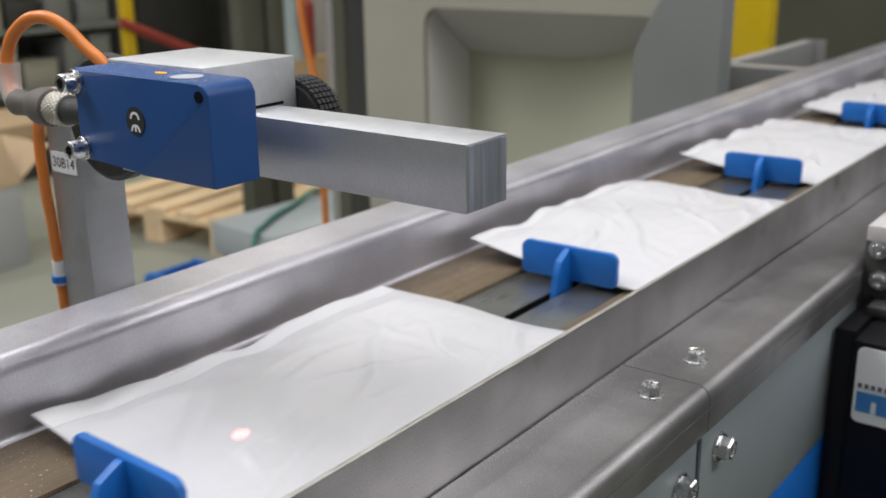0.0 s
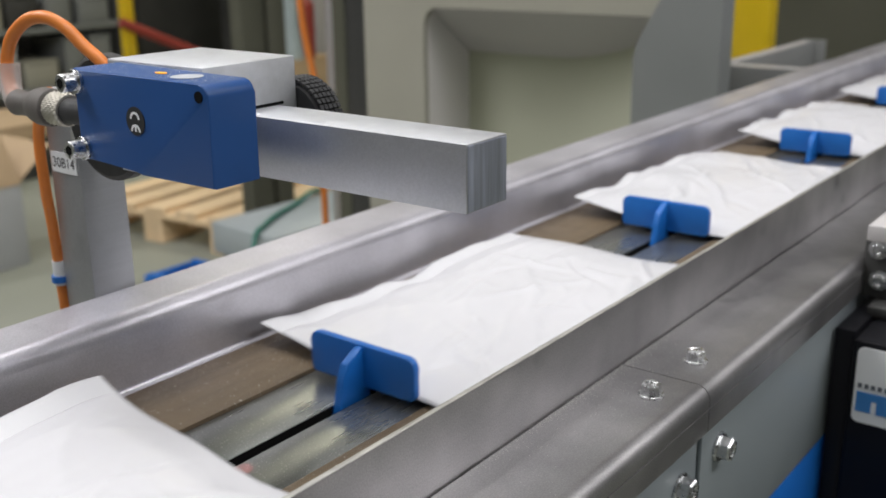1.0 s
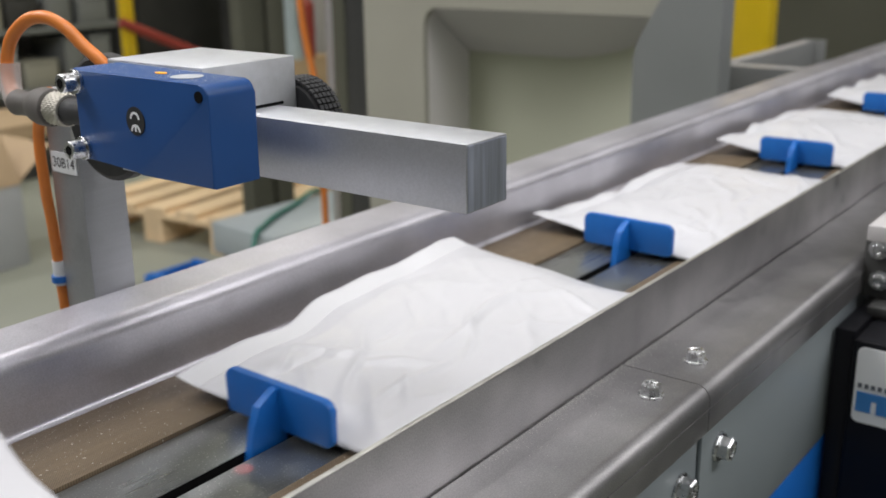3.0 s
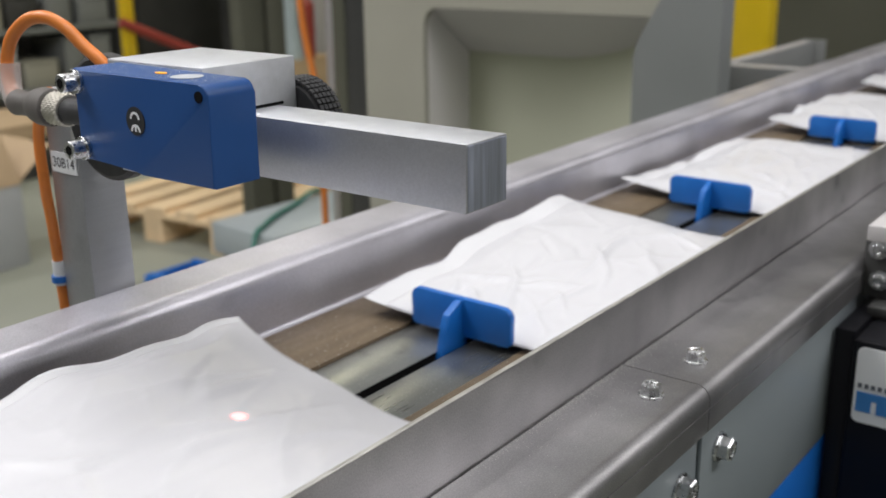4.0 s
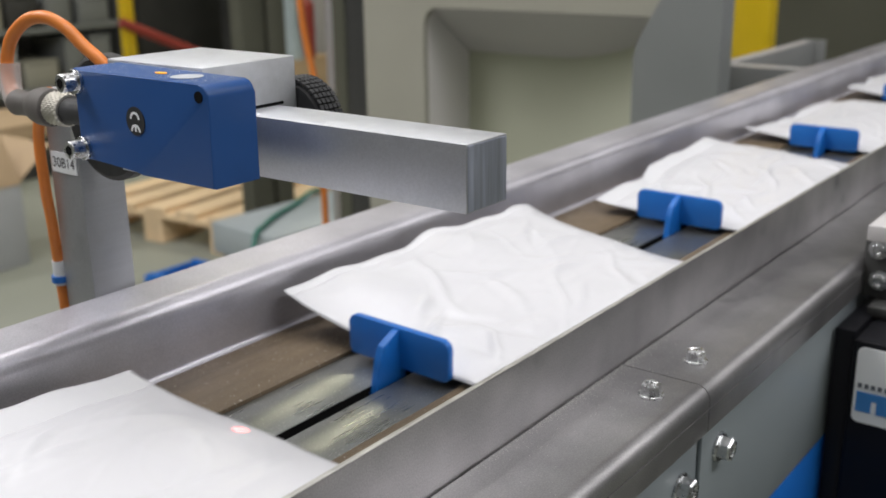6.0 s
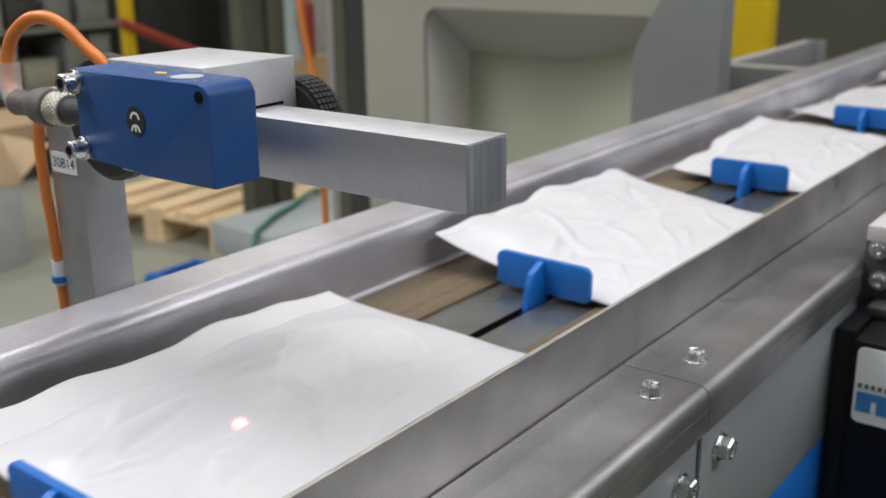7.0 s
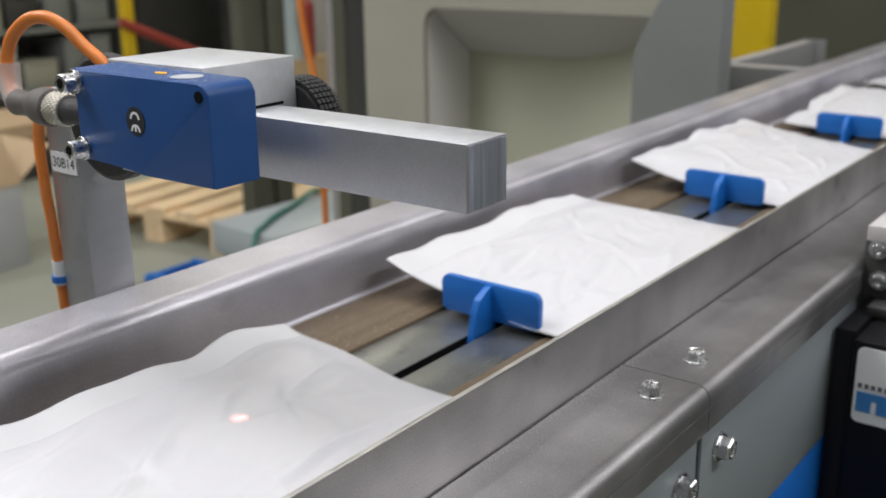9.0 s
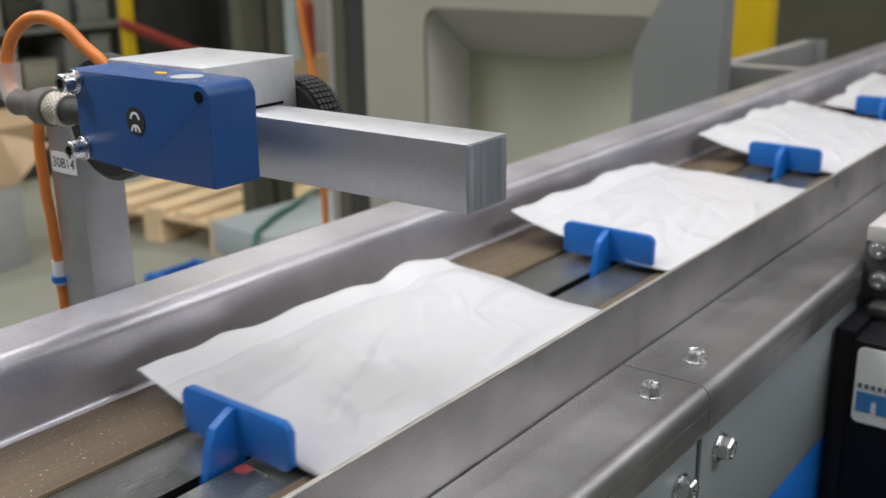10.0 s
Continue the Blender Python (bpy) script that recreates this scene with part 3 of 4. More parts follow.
tube([(0.0620, 0.158, 1.0750), (0.0645, 0.1672, 1.0860), (0.066, 0.1672, 1.1000), (0.068, 0.1590, 1.1130), (0.072, 0.1420, 1.1208), (0.076, 0.1280, 1.1172), (0.080, 0.1150, 1.1060), (0.083, 0.1020, 1.0955), (0.087, 0.0960, 1.0800)], 0.0036, "jacket", ORANGE, cable)
tube([(0.0630, 0.1600, 1.0740), (0.0640, 0.1645, 1.0800), (0.0655, 0.1668, 1.0880), (0.066, 0.1670, 1.0950)], 0.0060, "shrink_sleeve", SLEEVE, cable, "clear shrink sleeve")
tube([(0.094, 0.175, 1.075), (0.0966, 0.195, 1.055), (0.0956, 0.196, 1.015), (0.0972, 0.196, 0.989), (0.098, 0.196, 0.966), (0.0985, 0.196, 0.945), (0.100, 0.196, 0.90), (0.10, 0.20, 0.5), (0.11, 0.22, 0.02)], 0.0034, "jacket", ORANGE, cable)
part("tag_sleeve", turned([(0, 0.0044), (0.016, 0.0044)], "Z", (0.0985, 0.196, 0.949), 20), LABEL, cable, "white cable tag")
part("cable_tie", turned([(0, 0.0058), (0.004, 0.0058)], "Z", (0.0985, 0.196, 0.951), 20), BLUE, cable, "blue cable tie")

# red measuring beam of the sensor, straight down
beam = bpy.data.lights.new("sensor_beam", "SPOT")
beam.energy, beam.color, beam.spot_size, beam.spot_blend, beam.shadow_soft_size = 4.0, (1.0, 0.09, 0.08), radians(4.2), 0.35, 0.001
bo = new("sensor_beam", beam)
bo.location = (0.0615, -0.0103, 1.049)

# ---- pushers and packets that ride on the chain ----
SPEED, PITCH = 0.16645, 0.400


def make_pusher():
    p = thing("pusher", "bright blue moulded plastic pusher blade on the chain", "pusher", group="pushers on the chain")
    w, z0, z1, r = 0.0410, 0.0052, 0.0315, 0.0045
    loop = arc(-w + r, z0 + r, r, 180, 270, 4) + arc(w - r, z0 + r, r, 270, 360, 4) + arc(w - r * 1.2, z1 - r * 1.2, r * 1.2, 0, 90, 5) + arc(-w + r * 1.2, z1 - r * 1.2, r * 1.2, 90, 180, 5)
    bm = prism(loop, [-0.0008, 0.0042])
    bmesh.ops.bevel(bm, geom=[e for e in bm.edges if abs(e.verts[0].co.x - e.verts[1].co.x) < 1e-6], offset=0.0009, segments=2, profile=0.5, affect="EDGES")
    part("blade", bm, BLUE, p)
    fin = bmesh.new()
    side = [(-0.0006, 0.0305), (-0.0030, 0.0305), (-0.0150, 0.0240), (-0.0185, 0.0150), (-0.0235, -0.0060), (-0.0235, -0.02), (0.006, -0.02), (0.0035, 0.004), (-0.0006, 0.006)]
    rows = [[fin.verts.new((x, y, z)) for x, z in side] for y in (-0.0027, 0.0027)]
    for j in range(len(side)):
        fin.faces.new((rows[0][j], rows[0][(j + 1) % len(side)], rows[1][(j + 1) % len(side)], rows[1][j]))
    fin.faces.new(rows[0])
    fin.faces.new(rows[1][::-1])
    bmesh.ops.bevel(fin, geom=fin.edges[:], offset=0.0006, segments=2, profile=0.5, affect="EDGES")
    part("fin", fin, BLUE, p)
    return p


def make_packet(seed, tl, ll, lr, tr, high, flap, bulge, tip=0.004, sag=-0.001):
    """A packet: white backing sheet with a puffed film cover. Corners (x, y) from the blade; high: heights of the trailing and
    leading corner along the far wall; flap: share of the width that stays flat there; tip: how far the leading corner juts out;
    sag: how far the far edge hangs between its corners."""
    rng = random.Random(seed)
    p = thing("packet", "white crinkled plastic film packet lying between the guards", "packet", group="packets on the conveyor")
    ph = [rng.uniform(0, 6.28) for _ in range(12)]
    off = Vector((rng.uniform(0, 50), rng.uniform(0, 50), 0))
    wave = rng.uniform(0.0012, 0.0026)
    # creases: middle, direction, half length, half width and height, most of them near the trailing end
    creases = []
    for i in range(22):
        cu = rng.uniform(0.15, 0.85) if i % 3 else rng.uniform(0.05, 0.25)
        a = rng.gauss(0.5, 0.55) if i % 4 else rng.uniform(0, 3.14)
        creases.append((cu, rng.uniform(0.12, 0.88), math.cos(a), math.sin(a), rng.uniform(0.012, 0.050), rng.uniform(0.0024, 0.0055), rng.choice((-1, 1, 1)) * rng.uniform(0.0008, 0.0024)))

    def place(u, w):
        a = [tr[i] + (lr[i] - tr[i]) * u for i in (0, 1)]
        b = [tl[i] + (ll[i] - tl[i]) * u for i in (0, 1)]
        x, y = (a[i] + (b[i] - a[i]) * w for i in (0, 1))
        x += (0.0016 * math.sin(4.5 * w + ph[0]) + 0.0009 * math.sin(13 * w + ph[5])) * (2 * u - 1) + tip * u ** 8 * w ** 8 - 0.3 * tip * u ** 6 * math.sin(math.pi * w)
        y += (0.0030 * math.sin(11 * u + ph[1]) + 0.0016 * math.sin(23 * u + ph[3]) - 0.002 * math.sin(math.pi * u)) * w ** 4 * min(1, 8 * u, 8 * (1 - u))
        side = high[0] * (1 - u) + high[1] * u - sag * math.sin(math.pi * u) + (wave * math.sin(15 * u + ph[2]) + 0.6 * wave * math.sin(31 * u + ph[4])) * min(1, 8 * u, 8 * (1 - u))
        rise = min(1.0, u / 0.55)
        base = 0.0045 + 0.0125 * rise * rise * (3 - 2 * rise)
        z = base + (side - base) * w ** 2.6 - 0.004 * max(0, u - 0.9) * 10 * w ** 2
        z += 0.0012 * math.sin(9 * w + ph[6]) * max(0, u - 0.8) * 5 + 0.001
        return x, y, max(z, 0.0042)

    nu, nw = 132, 92

    def puffed(u, w):
        s = (0.985 - flap) * w + 0.004 if flap else w
        eu, ew = 4 * u * (1 - u), 4 * w * (1 - w)
        x, y, z = place(0.003 + 0.994 * u, 0.003 + s)
        q = Vector((x * 9, y * 9, 0)) + off
        rim = min(1, 9 * min(u, 1 - u), 8 * w, 8 * (1 - w))
        rim = rim * rim * (3 - 2 * rim)
        h = bulge * min(1, 1.5 * eu) ** 0.8 * min(1, 1.4 * ew) ** 0.9 * (1 + 0.35 * noise.noise(q * 0.9))
        h += rim * (0.0020 * noise.noise(q * 1.5 + Vector((7, 2, 0))) + 0.0008 * noise.noise(q * 3.6 + Vector((2, 5, 1))))
        amp = 0.5 + 0.5 * noise.noise(q * 0.8 + Vector((1, 9, 4)))
        for n1, up in ((noise.noise(Vector((q.x * 1.1 + q.y, q.y * 1.7, 3))), 0.0016), (noise.noise(Vector((q.x * 2.1, q.y * 2.6 - q.x, 5))), 0.0008), (noise.noise(Vector((q.x * 1.2 - q.y * 2.2, q.y * 2.4 + q.x, 9))), 0.0008)):
            h += rim * amp * up * max(0.0, 1 - 4.5 * abs(n1)) ** 2
        soft = 0.0
        for cu, cw, ca, sa, ln, wd, am in creases:
            dx, dy = (u - cu) * 0.28, (w - cw) * 0.19
            along, across = dx * ca + dy * sa, dy * ca - dx * sa
            across += 0.12 * along * math.sin(60 * along + cu * 9)
            g = (along / ln) ** 2 + (across / wd) ** 2
            if g < 7:
                soft += am * math.exp(-g)
        return x, y, z + 0.0010 + max(0.0, h + 0.0022 * rim) + rim * max(-0.0012, soft)

    def flat(u, w):
        x, y, z = place(u, w)
        inner = 0.985 - flap if flap else 1.0
        tuck = min(1, max(0, (inner - w) * 30), 40 * u, 40 * (1 - u), 40 * w)
        return x, y, z + 0.0004 - 0.0007 * tuck

    def closed(top, drop):
        upper = [top(i / nu, j / nw) for i in range(nu + 1) for j in range(nw + 1)]
        lower = drop(upper)
        n = len(upper)
        faces = []
        for i in range(nu):
            for j in range(nw):
                a = i * (nw + 1) + j
                f = (a, a + nw + 1, a + nw + 2, a + 1)
                faces.append(f)
                faces.append(tuple(n + k for k in f[::-1]))
        ring = [j for j in range(nw + 1)] + [i * (nw + 1) + nw for i in range(1, nu + 1)] + [nu * (nw + 1) + j for j in range(nw - 1, -1, -1)] + [i * (nw + 1) for i in range(nu - 1, 0, -1)]
        for a, b in zip(ring, ring[1:] + ring[:1]):
            faces.append((a, b, n + b, n + a))
        return upper + lower, faces

    def thin(pts):
        return [(x, y, z - 0.0004) for x, y, z in pts]

    for nm, mat, top in (("backing_sheet", WHITE_PAPER, flat), ("film_cover", FILM, puffed)):
        v, f = closed(top, thin)
        me = bpy.data.meshes.new(nm)
        me.from_pydata(v, [], f)
        me.materials.append(mat)
        me.shade_smooth()
        ob = new(nm, me)
        ob.parent = p
        tagged(ob, "glossy puffed film cover" if nm == "film_cover" else "flat white backing sheet")
    return p


# blades by their place in the chain: offset along it and turn in degrees
PUSHERS = {-5: (0.0, 1.0), -4: (0.002, 0.9), -3: (-0.0007, 1.1), -2: (0.0, 2.8), -1: (-0.0025, 1.3), 0: (-0.0012, 1.1), 1: (0.0024, -1.0), 2: (0.0003, -1.8), 3: (0.0, 0.5), 4: (0.0, -0.6), 5: (0.0, 0.4), 6: (0.0, 0.0)}
# packets: trailing and leading corners along the far wall, leading and trailing along the near wall, heights, flap, puff
PACKETS = {
    -5: ((0.012, 0.098), (0.276, 0.094), (0.268, -0.100), (0.000, -0.100), (0.020, 0.024), 0.05, 0.006),
    -4: ((0.0120, 0.0985), (0.267, 0.072), (0.2610, -0.100), (-0.001, -0.100), (0.0200, 0.0295), 0.12, 0.006),
    -3: ((-0.0020, 0.0960), (0.2690, 0.096), (0.2680, -0.100), (-0.006, -0.100), (0.0295, 0.0270), 0.12, 0.006),
    -2: ((0.0040, 0.1040), (0.2740, 0.089), (0.2560, -0.100), (-0.005, -0.100), (0.0315, 0.0375), 0.03, 0.006, 0.005),
    -1: ((-0.0060, 0.0830), (0.278, 0.098), (0.2680, -0.100), (-0.004, -0.100), (0.0140, 0.0300), 0.10, 0.006, 0.005),
    0: ((0.0095, 0.1030), (0.281, 0.089), (0.2740, -0.100), (-0.006, -0.100), (0.0160, 0.0190), 0.09, 0.006, 0.004, 0.007),
    1: ((0.0035, 0.0970), (0.278, 0.089), (0.2680, -0.100), (0.006, -0.100), (0.0190, 0.0190), 0.05, 0.006),
    2: ((0.006, 0.098), (0.276, 0.088), (0.268, -0.100), (0.002, -0.100), (0.020, 0.020), 0.05, 0.006),
    3: ((0.004, 0.098), (0.280, 0.094), (0.288, -0.100), (0.000, -0.100), (0.018, 0.016), 0.04, 0.010),
    4: ((0.004, 0.096), (0.282, 0.094), (0.288, -0.100), (0.000, -0.100), (0.018, 0.016), 0.04, 0.010),
}
first = make_pusher()
pushers = {}
for k in PUSHERS:
    pushers[k] = first if not pushers else copy_thing(first, Matrix.Identity(4))
packets = {k: make_packet(31 + k, *PACKETS[k]) for k in PACKETS}

# ---- control box on the near side of the conveyor ----
cbox = thing("control_box", "black control box with a white and blue sticker", "box")
part("housing", block(0.510, 0.72, -0.420, -0.1856, 0.60, 0.8646, 0.003), PITCH_BLACK, cbox, "black metal housing")
part("mounting_plate", block(0.518, 0.72, -0.1850, -0.1695, 0.62, 0.868, 0.002), PITCH_BLACK, cbox, "dark mounting plate")
part("top_rail", block(0.56, 0.72, -0.420, -0.1800, 0.8655, 0.8750, 0.002), SHADE, cbox)
part("bracket_plate", block(0.580, 0.588, -0.300, -0.1690, 0.8755, 0.9220, 0.001), SHADE, cbox, "dark bracket plate")
part("bracket_cap", block(0.576, 0.66, -0.300, -0.1700, 0.9225, 0.9360, 0.002), HOUSING_LIGHT, cbox, "pale bracket cap")
for by, bz in ((-0.1797, 0.9165), (-0.1825, 0.8910)):
    b = part("bolt", hexagon(0.010, 0.005), NICKEL, cbox, "plated hexagon bolt")
    b.matrix_basis = Matrix.Translation((0.5795, by, bz)) @ pose(0, 0, 0, 0, -90)
    part("washer", turned([(0, 0.0080), (0.0012, 0.0080)], "Z", (0, 0, 0), 24), NICKEL, b)
corner = 0.005
outline = arc(-0.1904 - corner, 0.8600 - corner, corner, 0, 90, 5) + arc(-0.290 + corner, 0.8600 - corner, corner, 90, 180, 5) + arc(-0.290 + corner, 0.7990 + corner, corner, 180, 270, 5) + arc(-0.1904 - corner, 0.7990 + corner, corner, 270, 360, 5)
stick = part("sticker", prism(outline, [0.5090, 0.5098]), LABEL, cbox, "white sticker with a blue emblem")
for y0, y1, z0, z1 in ((-0.2040, -0.1927, 0.8082, 0.8245), (-0.2500, -0.2078, 0.8082, 0.8245), (-0.2078, -0.2040, 0.8180, 0.8245)):
    part("emblem", block(0.5084, 0.5089, y0, y1, z0, z1, 0), EMBLEM_BLUE, stick, "blue emblem block")
for i in range(9):
    part("print_bar", block(0.5084, 0.5089, -0.1960 - i * 0.0048, -0.1930 - i * 0.0048, 0.8275, 0.8312, 0), GREY_PRINT, stick, "dark printed bar")

# ---- machine and goods behind the conveyor ----
machine = thing("packing_machine", "beige-grey machine housing with a rounded recess", "machine")


def panel_with_opening(x0, x1, y0, y1, z1, oy, oz, r):
    """A standing panel whose right part is open below oz, with a rounded corner at oy."""
    bm = block(x0, x1, oy, y1, 0, z1, 0)
    block(x0, x1, y0, oy, oz, z1, 0, bm=bm)
    for i in range(9):
        a, b = radians(10 * i), radians(10 * i + 10)
        tri = [(oy, oz)] + [(oy - r + r * math.cos(t), oz - r + r * math.sin(t)) for t in (a, b)]
        rows = [[bm.verts.new((x, y, z)) for y, z in tri] for x in (x0, x1)]
        bm.faces.new(rows[0])
        bm.faces.new(rows[1][::-1])
        bm.faces.new((rows[0][1], rows[0][2], rows[1][2], rows[1][1]))
    return bm


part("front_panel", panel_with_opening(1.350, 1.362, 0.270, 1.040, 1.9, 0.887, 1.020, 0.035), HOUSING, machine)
part("recess_side", block(1.363, 1.500, 0.887, 0.899, 0.0, 1.9, 0.0), HOUSING_LIFTED, machine, "inner side of the recess, its grey lightened against the shade")
# hood takes the pale paint to offset the shade it lies in
hood = bmesh.new()
rows = [[hood.verts.new((x, y, z)) for x, z in ((1.3625, 1.019), (1.4985, 0.922), (1.4985, 1.030), (1.3625, 1.030))] for y in (0.886, 0.400)]
for j in range(4):
    hood.faces.new((rows[0][j], rows[0][(j + 1) % 4], rows[1][(j + 1) % 4], rows[1][j]))
hood.faces.new(rows[0])
hood.faces.new(rows[1][::-1])
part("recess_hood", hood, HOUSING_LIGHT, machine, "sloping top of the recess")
bow = bmesh.new()
edge = [(1.500 - 0.10 * max(0, (0.70 - y) / 0.30) ** 2, y) for y in [0.886 - i * 0.024 for i in range(20)]]
rows = [[bow.verts.new((x, y, z)) for x, y in edge] for z in (0.0, 1.024)]
back = [[bow.verts.new((1.56, y, z)) for y in (edge[0][1], edge[-1][1])] for z in (0.0, 1.024)]
for i in range(len(edge) - 1):
    bow.faces.new((rows[0][i], rows[0][i + 1], rows[1][i + 1], rows[1][i]))
bow.faces.new((back[0][0], back[0][1], back[1][1], back[1][0]))
bow.faces.new((rows[0][0], rows[1][0], back[1][0], back[0][0]))
bow.faces.new((rows[0][-1], rows[1][-1], back[1][1], back[0][1]))
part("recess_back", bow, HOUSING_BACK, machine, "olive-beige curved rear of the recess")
cover = prism([(0.262, 0.0), (0.409, 0.0), (0.411, 0.960), (0.404, 0.985), (0.345, 1.09), (0.262, 1.09)], [1.30, 1.345])
block(1.30, 1.345, 0.262, 0.345, 1.0905, 1.9, 0, bm=cover)
part("grey_cover", cover, HOUSING_GREY, machine, "flat dark grey side cover")

upright = thing("machine_upright", "dark grey machine upright with an aluminium profile", "upright")
# solid near-black strip drawn where there is a gap in shade
part("black_strip", block(1.44, 1.47, 1.115, 1.175, 0.0, 2.2, 0.003), SHADE, upright, "near-black strip in place of a dark gap")
part("olive_strip", block(1.44, 1.47, 1.177, 1.215, 0.0, 2.2, 0.003), OLIVE, upright)
part("profile", block(1.47, 1.51, 1.220, 1.265, 0.0, 2.2, 0.003), ALU_TOP, upright, "aluminium profile")
pair = thing("machine_upright", "pair of dark olive posts with a black strip between them", "upright")
part("post", block(2.198, 2.302, 2.35, 2.41, 0.0, 2.2, 0.004), OLIVE, pair)
part("black_strip", block(2.303, 2.323, 2.37, 2.40, 0.0, 2.2, 0.002), PITCH_BLACK, pair)
part("post", block(2.324, 2.404, 2.35, 2.41, 0.0, 2.2, 0.004), OLIVE, pair)
hose = thing("hanging_hose", "orange air hose hanging beside the upright", "hose")
tube([(1.44, 1.330, 1.9), (1.44, 1.318, 1.10), (1.44, 1.300, 0.95), (1.44, 1.268, 0.80), (1.44, 1.262, 0.60), (1.44, 1.262, 0.20), (1.44, 1.265, 0.008)], 0.0075, "jacket", ORANGE, hose)

yellow = thing("yellow_guard_post", "yellow painted steel guard post behind the machine", "post")
part("post", block(2.40, 2.46, 0.592, 0.690, 0.0, 2.2, 0.006), YELLOW, yellow)
part("foot_plate", block(2.34, 2.58, 0.51, 0.75, 0.0, 0.012, 0.002), YELLOW, yellow)
mesh_fence = thing("grey_partition", "dark olive machine partition behind the yellow post", "partition")
part("panel", block(3.10, 3.16, 0.22, 1.10, 0.0, 2.4, 0.01), OLIVE, mesh_fence)

# upward flanges take a paler paint, putting the light on them into colour
tray = thing("frame_bracket", "grey steel angle frame beside the conveyor", "bracket")
part("front_angle", block(1.490, 1.498, 0.190, 0.350, 0.872, 0.930, 0.001), FRAME_GREY, tray)
part("front_flange", block(1.498, 1.53, 0.190, 0.350, 0.922, 0.930, 0.001), HOUSING_LIGHT, tray)
part("side_angle", block(1.53, 1.93, 0.322, 0.330, 0.872, 0.932, 0.001), FRAME_GREY, tray)
part("side_flange", block(1.53, 1.93, 0.330, 0.350, 0.924, 0.932, 0.001), HOUSING_LIGHT, tray)
part("end_plate", block(1.93, 1.94, 0.300, 0.350, 0.86, 0.935, 0.001), FRAME_GREY, tray)
part("stand", block(1.60, 1.64, 0.335, 0.375, 0.0, 0.922, 0.002), FRAME_GREY, tray)

# pallet
pallet = thing("pallet", "raw wooden pallet standing on the floor", "pallet", (2.20, 2.50, 0))
for i in range(5):
    y = 0.0 + i * 0.165
    part("deck_board", block(0, 1.2, y, y + 0.108, 0.122, 0.144, 0.003, 1), WOOD, pallet)
for x in (0, 0.527, 1.055):
    part("cross_board", block(x, x + 0.145, 0, 0.8, 0.100, 0.1215, 0.003, 1), WOOD, pallet)
    for y in (0, 0.35, 0.70):
        part("block", block(x, x + 0.145, y, y + 0.10, 0.022, 0.0995, 0.003, 1), WOOD, pallet)
for y in (0, 0.35, 0.70):
    part("runner", block(0, 1.2, y, y + 0.10, 0, 0.0215, 0.003, 1), WOOD, pallet)
pallet.rotation_euler = (0, 0, radians(6))

# strapped grey sheets on a low stack
crate = thing("strapped_bundle", "grey sheet-metal bundle with a green hose over it", "bundle", (1.80, 2.05, 0))
part("lower_sheet", block(0, 0.78, -0.30, 0.02, 0.0, 0.20, 0.006), HOUSING_GREY, crate)
part("upper_sheet", block(-0.02, 0.80, -0.26, 0.04, 0.201, 0.300, 0.006), SHEET_GREY, crate, "pale grey sheet cover")
tube([(0.50, 0.055, 0.20), (0.44, 0.03, 0.306), (0.25, -0.04, 0.308), (0.04, -0.15, 0.308), (-0.045, -0.205, 0.29), (-0.065, -0.225, 0.12), (-0.06, -0.24, 0.012)], 0.008, "strap", GREEN, crate, "green hose laid over the cover")
crate.rotation_euler = (0, 0, radians(-4))
blue_bin = thing("blue_bin", "blue plastic bin standing on the floor", "bin", (1.70, 2.16, 0))
part("wall", block(0.0, 0.20, 0.0, 0.02, 0.0, 0.095, 0.006), BLUE, blue_bin)
part("wall", block(0.0, 0.02, 0.021, 0.17, 0.0, 0.108, 0.006), BLUE, blue_bin)
part("wall", block(0.18, 0.20, 0.021, 0.17, 0.0, 0.108, 0.006), BLUE, blue_bin)
part("wall", block(0.0, 0.20, 0.171, 0.19, 0.0, 0.095, 0.006), BLUE, blue_bin)
part("base", block(0.021, 0.179, 0.021, 0.17, 0.004, 0.02, 0.002), BLUE, blue_bin)

# cartons
carton = thing("carton", "open brown cardboard carton with grey printed sides on the floor", "carton", (1.32, 3.05, 0))
for bb in ((0, 0.40, 0, 0.006), (0, 0.40, 0.394, 0.40), (0, 0.006, 0.007, 0.393), (0.394, 0.40, 0.007, 0.393)):
    part("wall", block(*bb, 0.0, 0.30, 0.001), LABEL_GREY, carton, "pale grey carton wall")
part("base", block(0.007, 0.393, 0.007, 0.393, 0.0, 0.006, 0), CARTON, carton)
fl = part("flap", block(0, 0.40, 0, 0.20, 0, 0.005, 0.001), CARTON, carton, "open brown flap")
fl.matrix_basis = pose(0, 0.0, 0.300, 62, 0, 0)
fl = part("flap", block(0.0, 0.19, 0, 0.38, 0, 0.005, 0.001), CARTON, carton, "open brown flap")
fl.matrix_basis = pose(0.398, 0.01, 0.300, 0, -40, 0)
stack = thing("carton", "closed brown cardboard carton standing far behind", "carton", (4.45, 4.4, 0.0))
part("body", block(0, 0.42, 0, 0.4, 0, 0.36, 0.004), CARTON, stack)
part("lid", block(-0.004, 0.424, -0.004, 0.404, 0.361, 0.37, 0.002), CARTON, stack)
far_box = thing("carton", "flat brown cardboard carton lying on a dark plinth", "carton", (2.05, 4.3, 0))
part("plinth", block(0, 0.7, 0, 0.5, 0, 0.20, 0.004), SHADE, far_box, "dark plinth")
part("body", block(-0.02, 0.72, -0.02, 0.52, 0.201, 0.265, 0.004), CARTON, far_box)
part("lid", block(-0.024, 0.724, -0.024, 0.524, 0.266, 0.275, 0.002), CARTON, far_box)

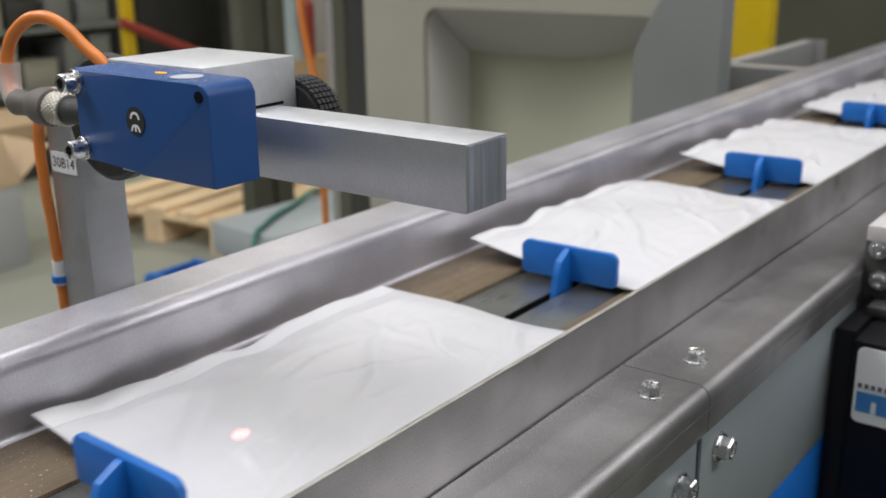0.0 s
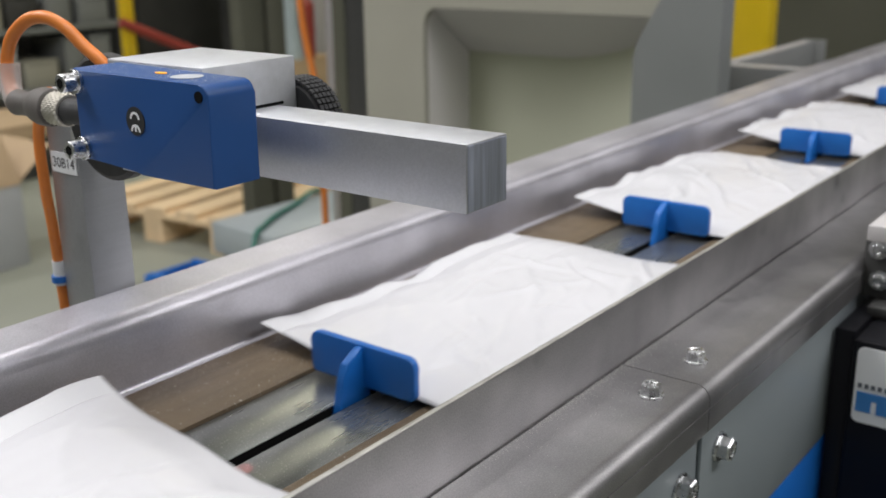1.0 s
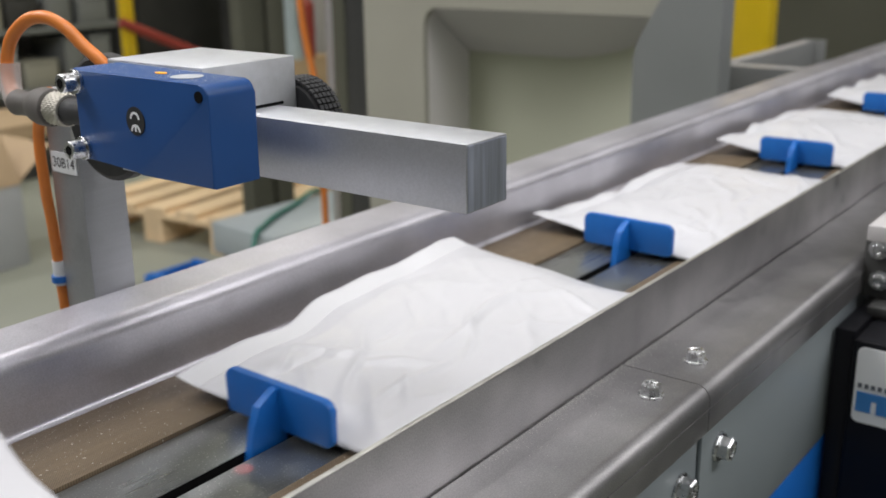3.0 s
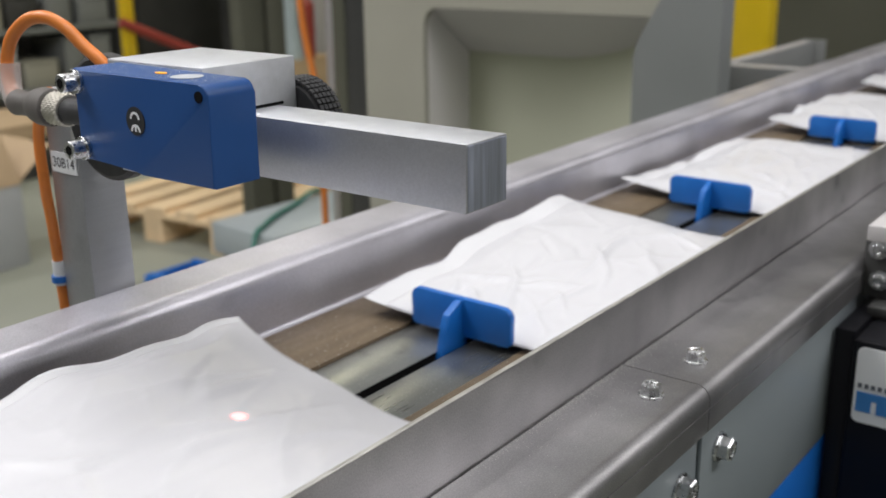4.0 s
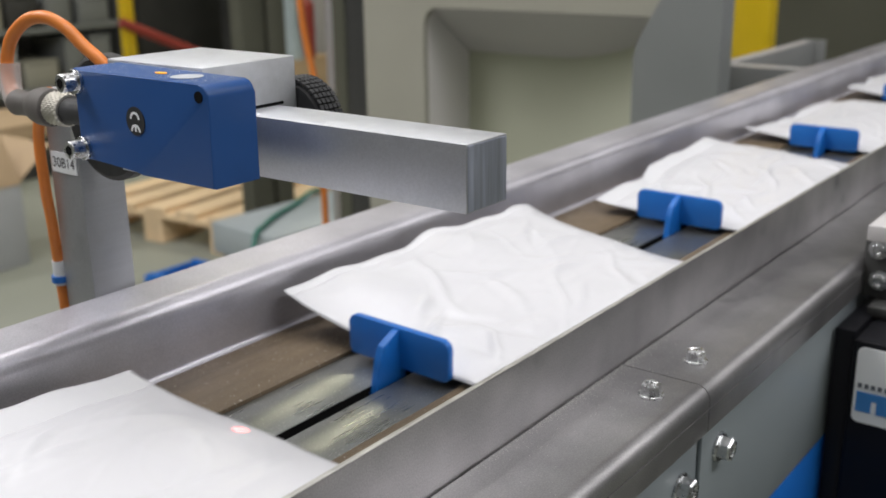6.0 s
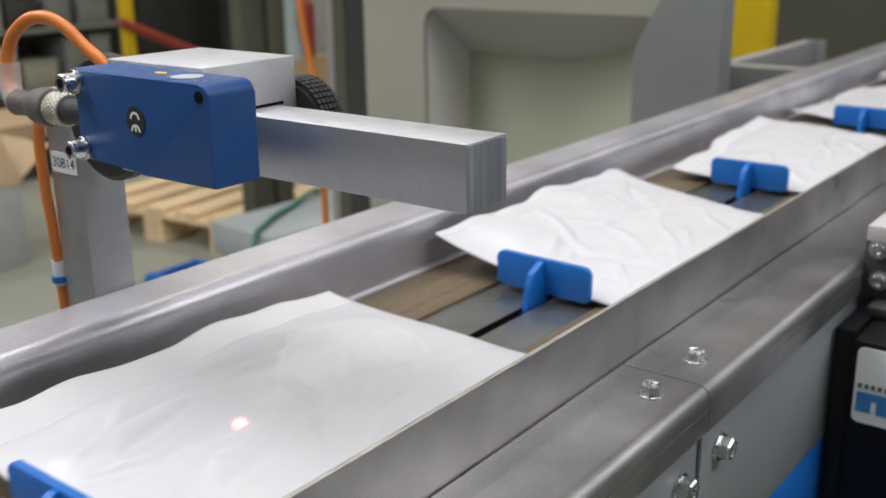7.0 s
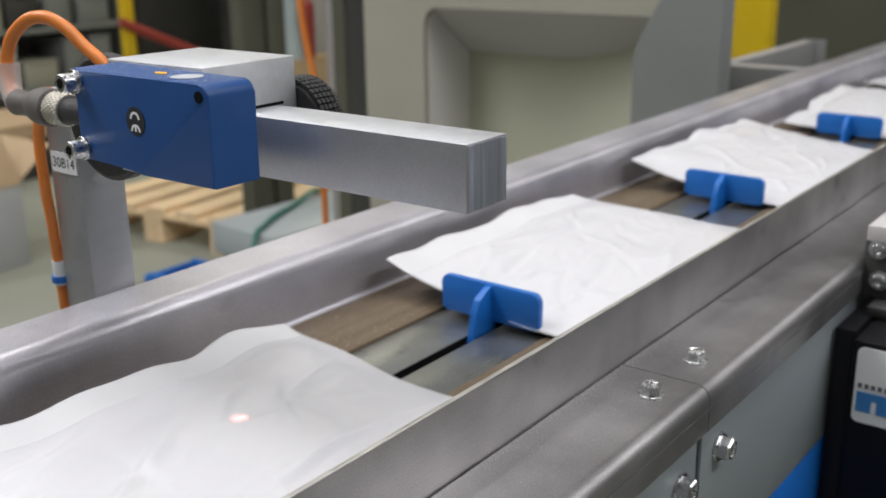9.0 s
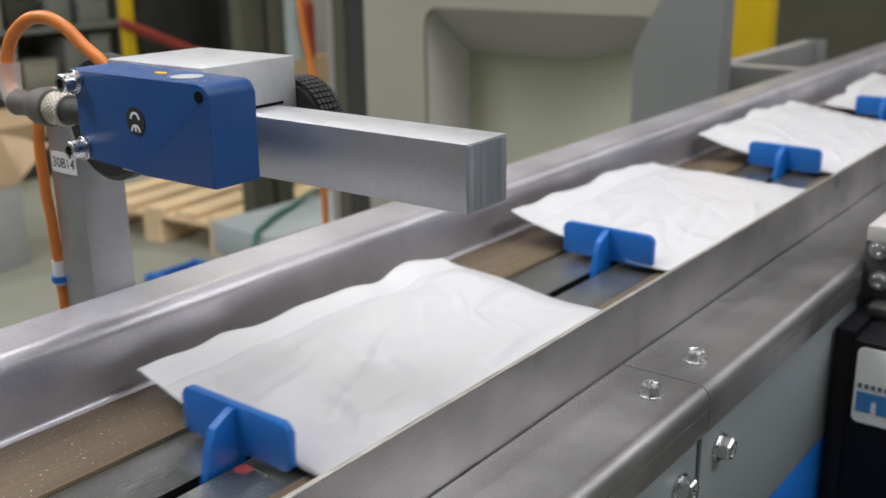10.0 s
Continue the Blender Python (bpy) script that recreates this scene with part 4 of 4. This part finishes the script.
# machines along the back of the hall
dark = thing("dark_machine", "large dark grey machine with grey posts at the back", "machine", (0, 5.0, 0))
part("body", block(4.20, 5.00, 0.6, 1.2, 0.081, 2.2, 0.01), SHADE, dark)
part("rear_wall", block(5.00, 6.6, 1.25, 1.3, 0.0, 2.2, 0.004), HOUSING_GREY, dark, "grey rear sheet")
for x, w, m in ((4.50, 0.07, SHADE), (4.60, 0.12, HOUSING_LIGHT), (4.73, 0.06, PITCH_BLACK), (4.82, 0.11, HOUSING), (5.30, 0.2, HOUSING_LIGHT)):
    part("post", block(x, x + w, 0.0, 0.12, 0.0, 2.2, 0.006), m, dark)
part("beam", block(4.2, 5.4, 0.13, 0.25, 1.8, 1.95, 0.006), SHADE, dark)
part("foot", block(4.2, 5.5, 0.125, 0.59, 0.0, 0.08, 0.006), SHADE, dark)
barrier = thing("yellow_barrier_post", "yellow steel barrier post with a slanting red bar", "barrier", (3.22, 4.5, 0))
part("post", block(0.070, 0.135, 0.0, 0.06, 0.0, 1.6, 0.01), YELLOW, barrier)
rb = part("bar", turned([(0, 0.028), (0.75, 0.028)], "X", (0, 0, 0), 24), RED, barrier, "dark red round bar")
rb.matrix_basis = pose(0.02, -0.032, 0.70, 0, 24, -8)
red = thing("red_canister", "red canister standing on a cardboard carton", "canister", (4.655, 4.47, 0.3705))
part("body", turned([(0, 0.045), (0.004, 0.05), (0.34, 0.05), (0.38, 0.02), (0.42, 0.02)], "Z", (0, 0, 0), 28), RED, red)
part("cap", turned([(0.421, 0.024), (0.45, 0.024)], "Z", (0, 0, 0), 20), BLACK, red)
roll = thing("plastic_wrap", "pale blue plastic wrap standing on a carton", "wrap", (4.53, 4.49, 0.3705))
part("sheet", turned([(0, 0.07), (0.10, 0.06), (0.22, 0.045), (0.50, 0.04)], "Z", (0, 0, 0), 20, lambda i, j: 1 + 0.12 * math.sin(j * 1.9 + i)), PALE, roll)
shelf = thing("storage_rack", "grey storage rack with blurred boxes at the back of the hall", "rack", (2.6, 5.3, 0))
part("back_sheet", block(-0.6, 1.31, 0.57, 0.59, 0.0, 2.3, 0.002), HOUSING_LIGHT, shelf)
for x in (-0.6, 1.25):
    for y in (0, 0.5):
        part("upright", block(x, x + 0.06, y, y + 0.06, 0, 2.3, 0.004), HOUSING_GREY, shelf)
for z in (0.25, 0.60):
    part("shelf_board", block(-0.6, 1.31, 0.0, 0.56, z, z + 0.03, 0.002), HOUSING_GREY, shelf)
rng = random.Random(5)
for z in (0.28, 0.63):
    x = -0.5
    while x < 1.05:
        w, h = rng.uniform(0.12, 0.25), rng.uniform(0.12, 0.26)
        bx = thing("storage_box", "storage box standing on the rack shelf", "box", (2.6 + x, 5.33, z), "boxes on the rack")
        m = rng.choice((HOUSING_GREY, HOUSING_GREY, SHADE, LABEL_GREY, HOUSING))
        part("body", block(0, w, 0, 0.35, 0.0005, h, 0.006), m, bx)
        part("lid", block(-0.004, w + 0.004, -0.004, 0.354, h + 0.0005, h + 0.02, 0.004), m, bx)
        x += w + rng.uniform(0.03, 0.09)


def motions():
    times = [0.0, 1 / 30, 0.1, 0.5] + [i * 0.5 for i in range(2, 20)] + [9.9, 10 - 1 / 30, 10.0]
    for k, (dx, turn) in PUSHERS.items():
        walk(pushers[k], [(t, pose(SPEED * t + PITCH * k + dx, 0, BELT, 0, 0, -turn)) for t in times])
    for k in PACKETS:
        walk(packets[k], [(t, pose(SPEED * t + PITCH * k + 0.004, 0, BELT)) for t in times])


motions()
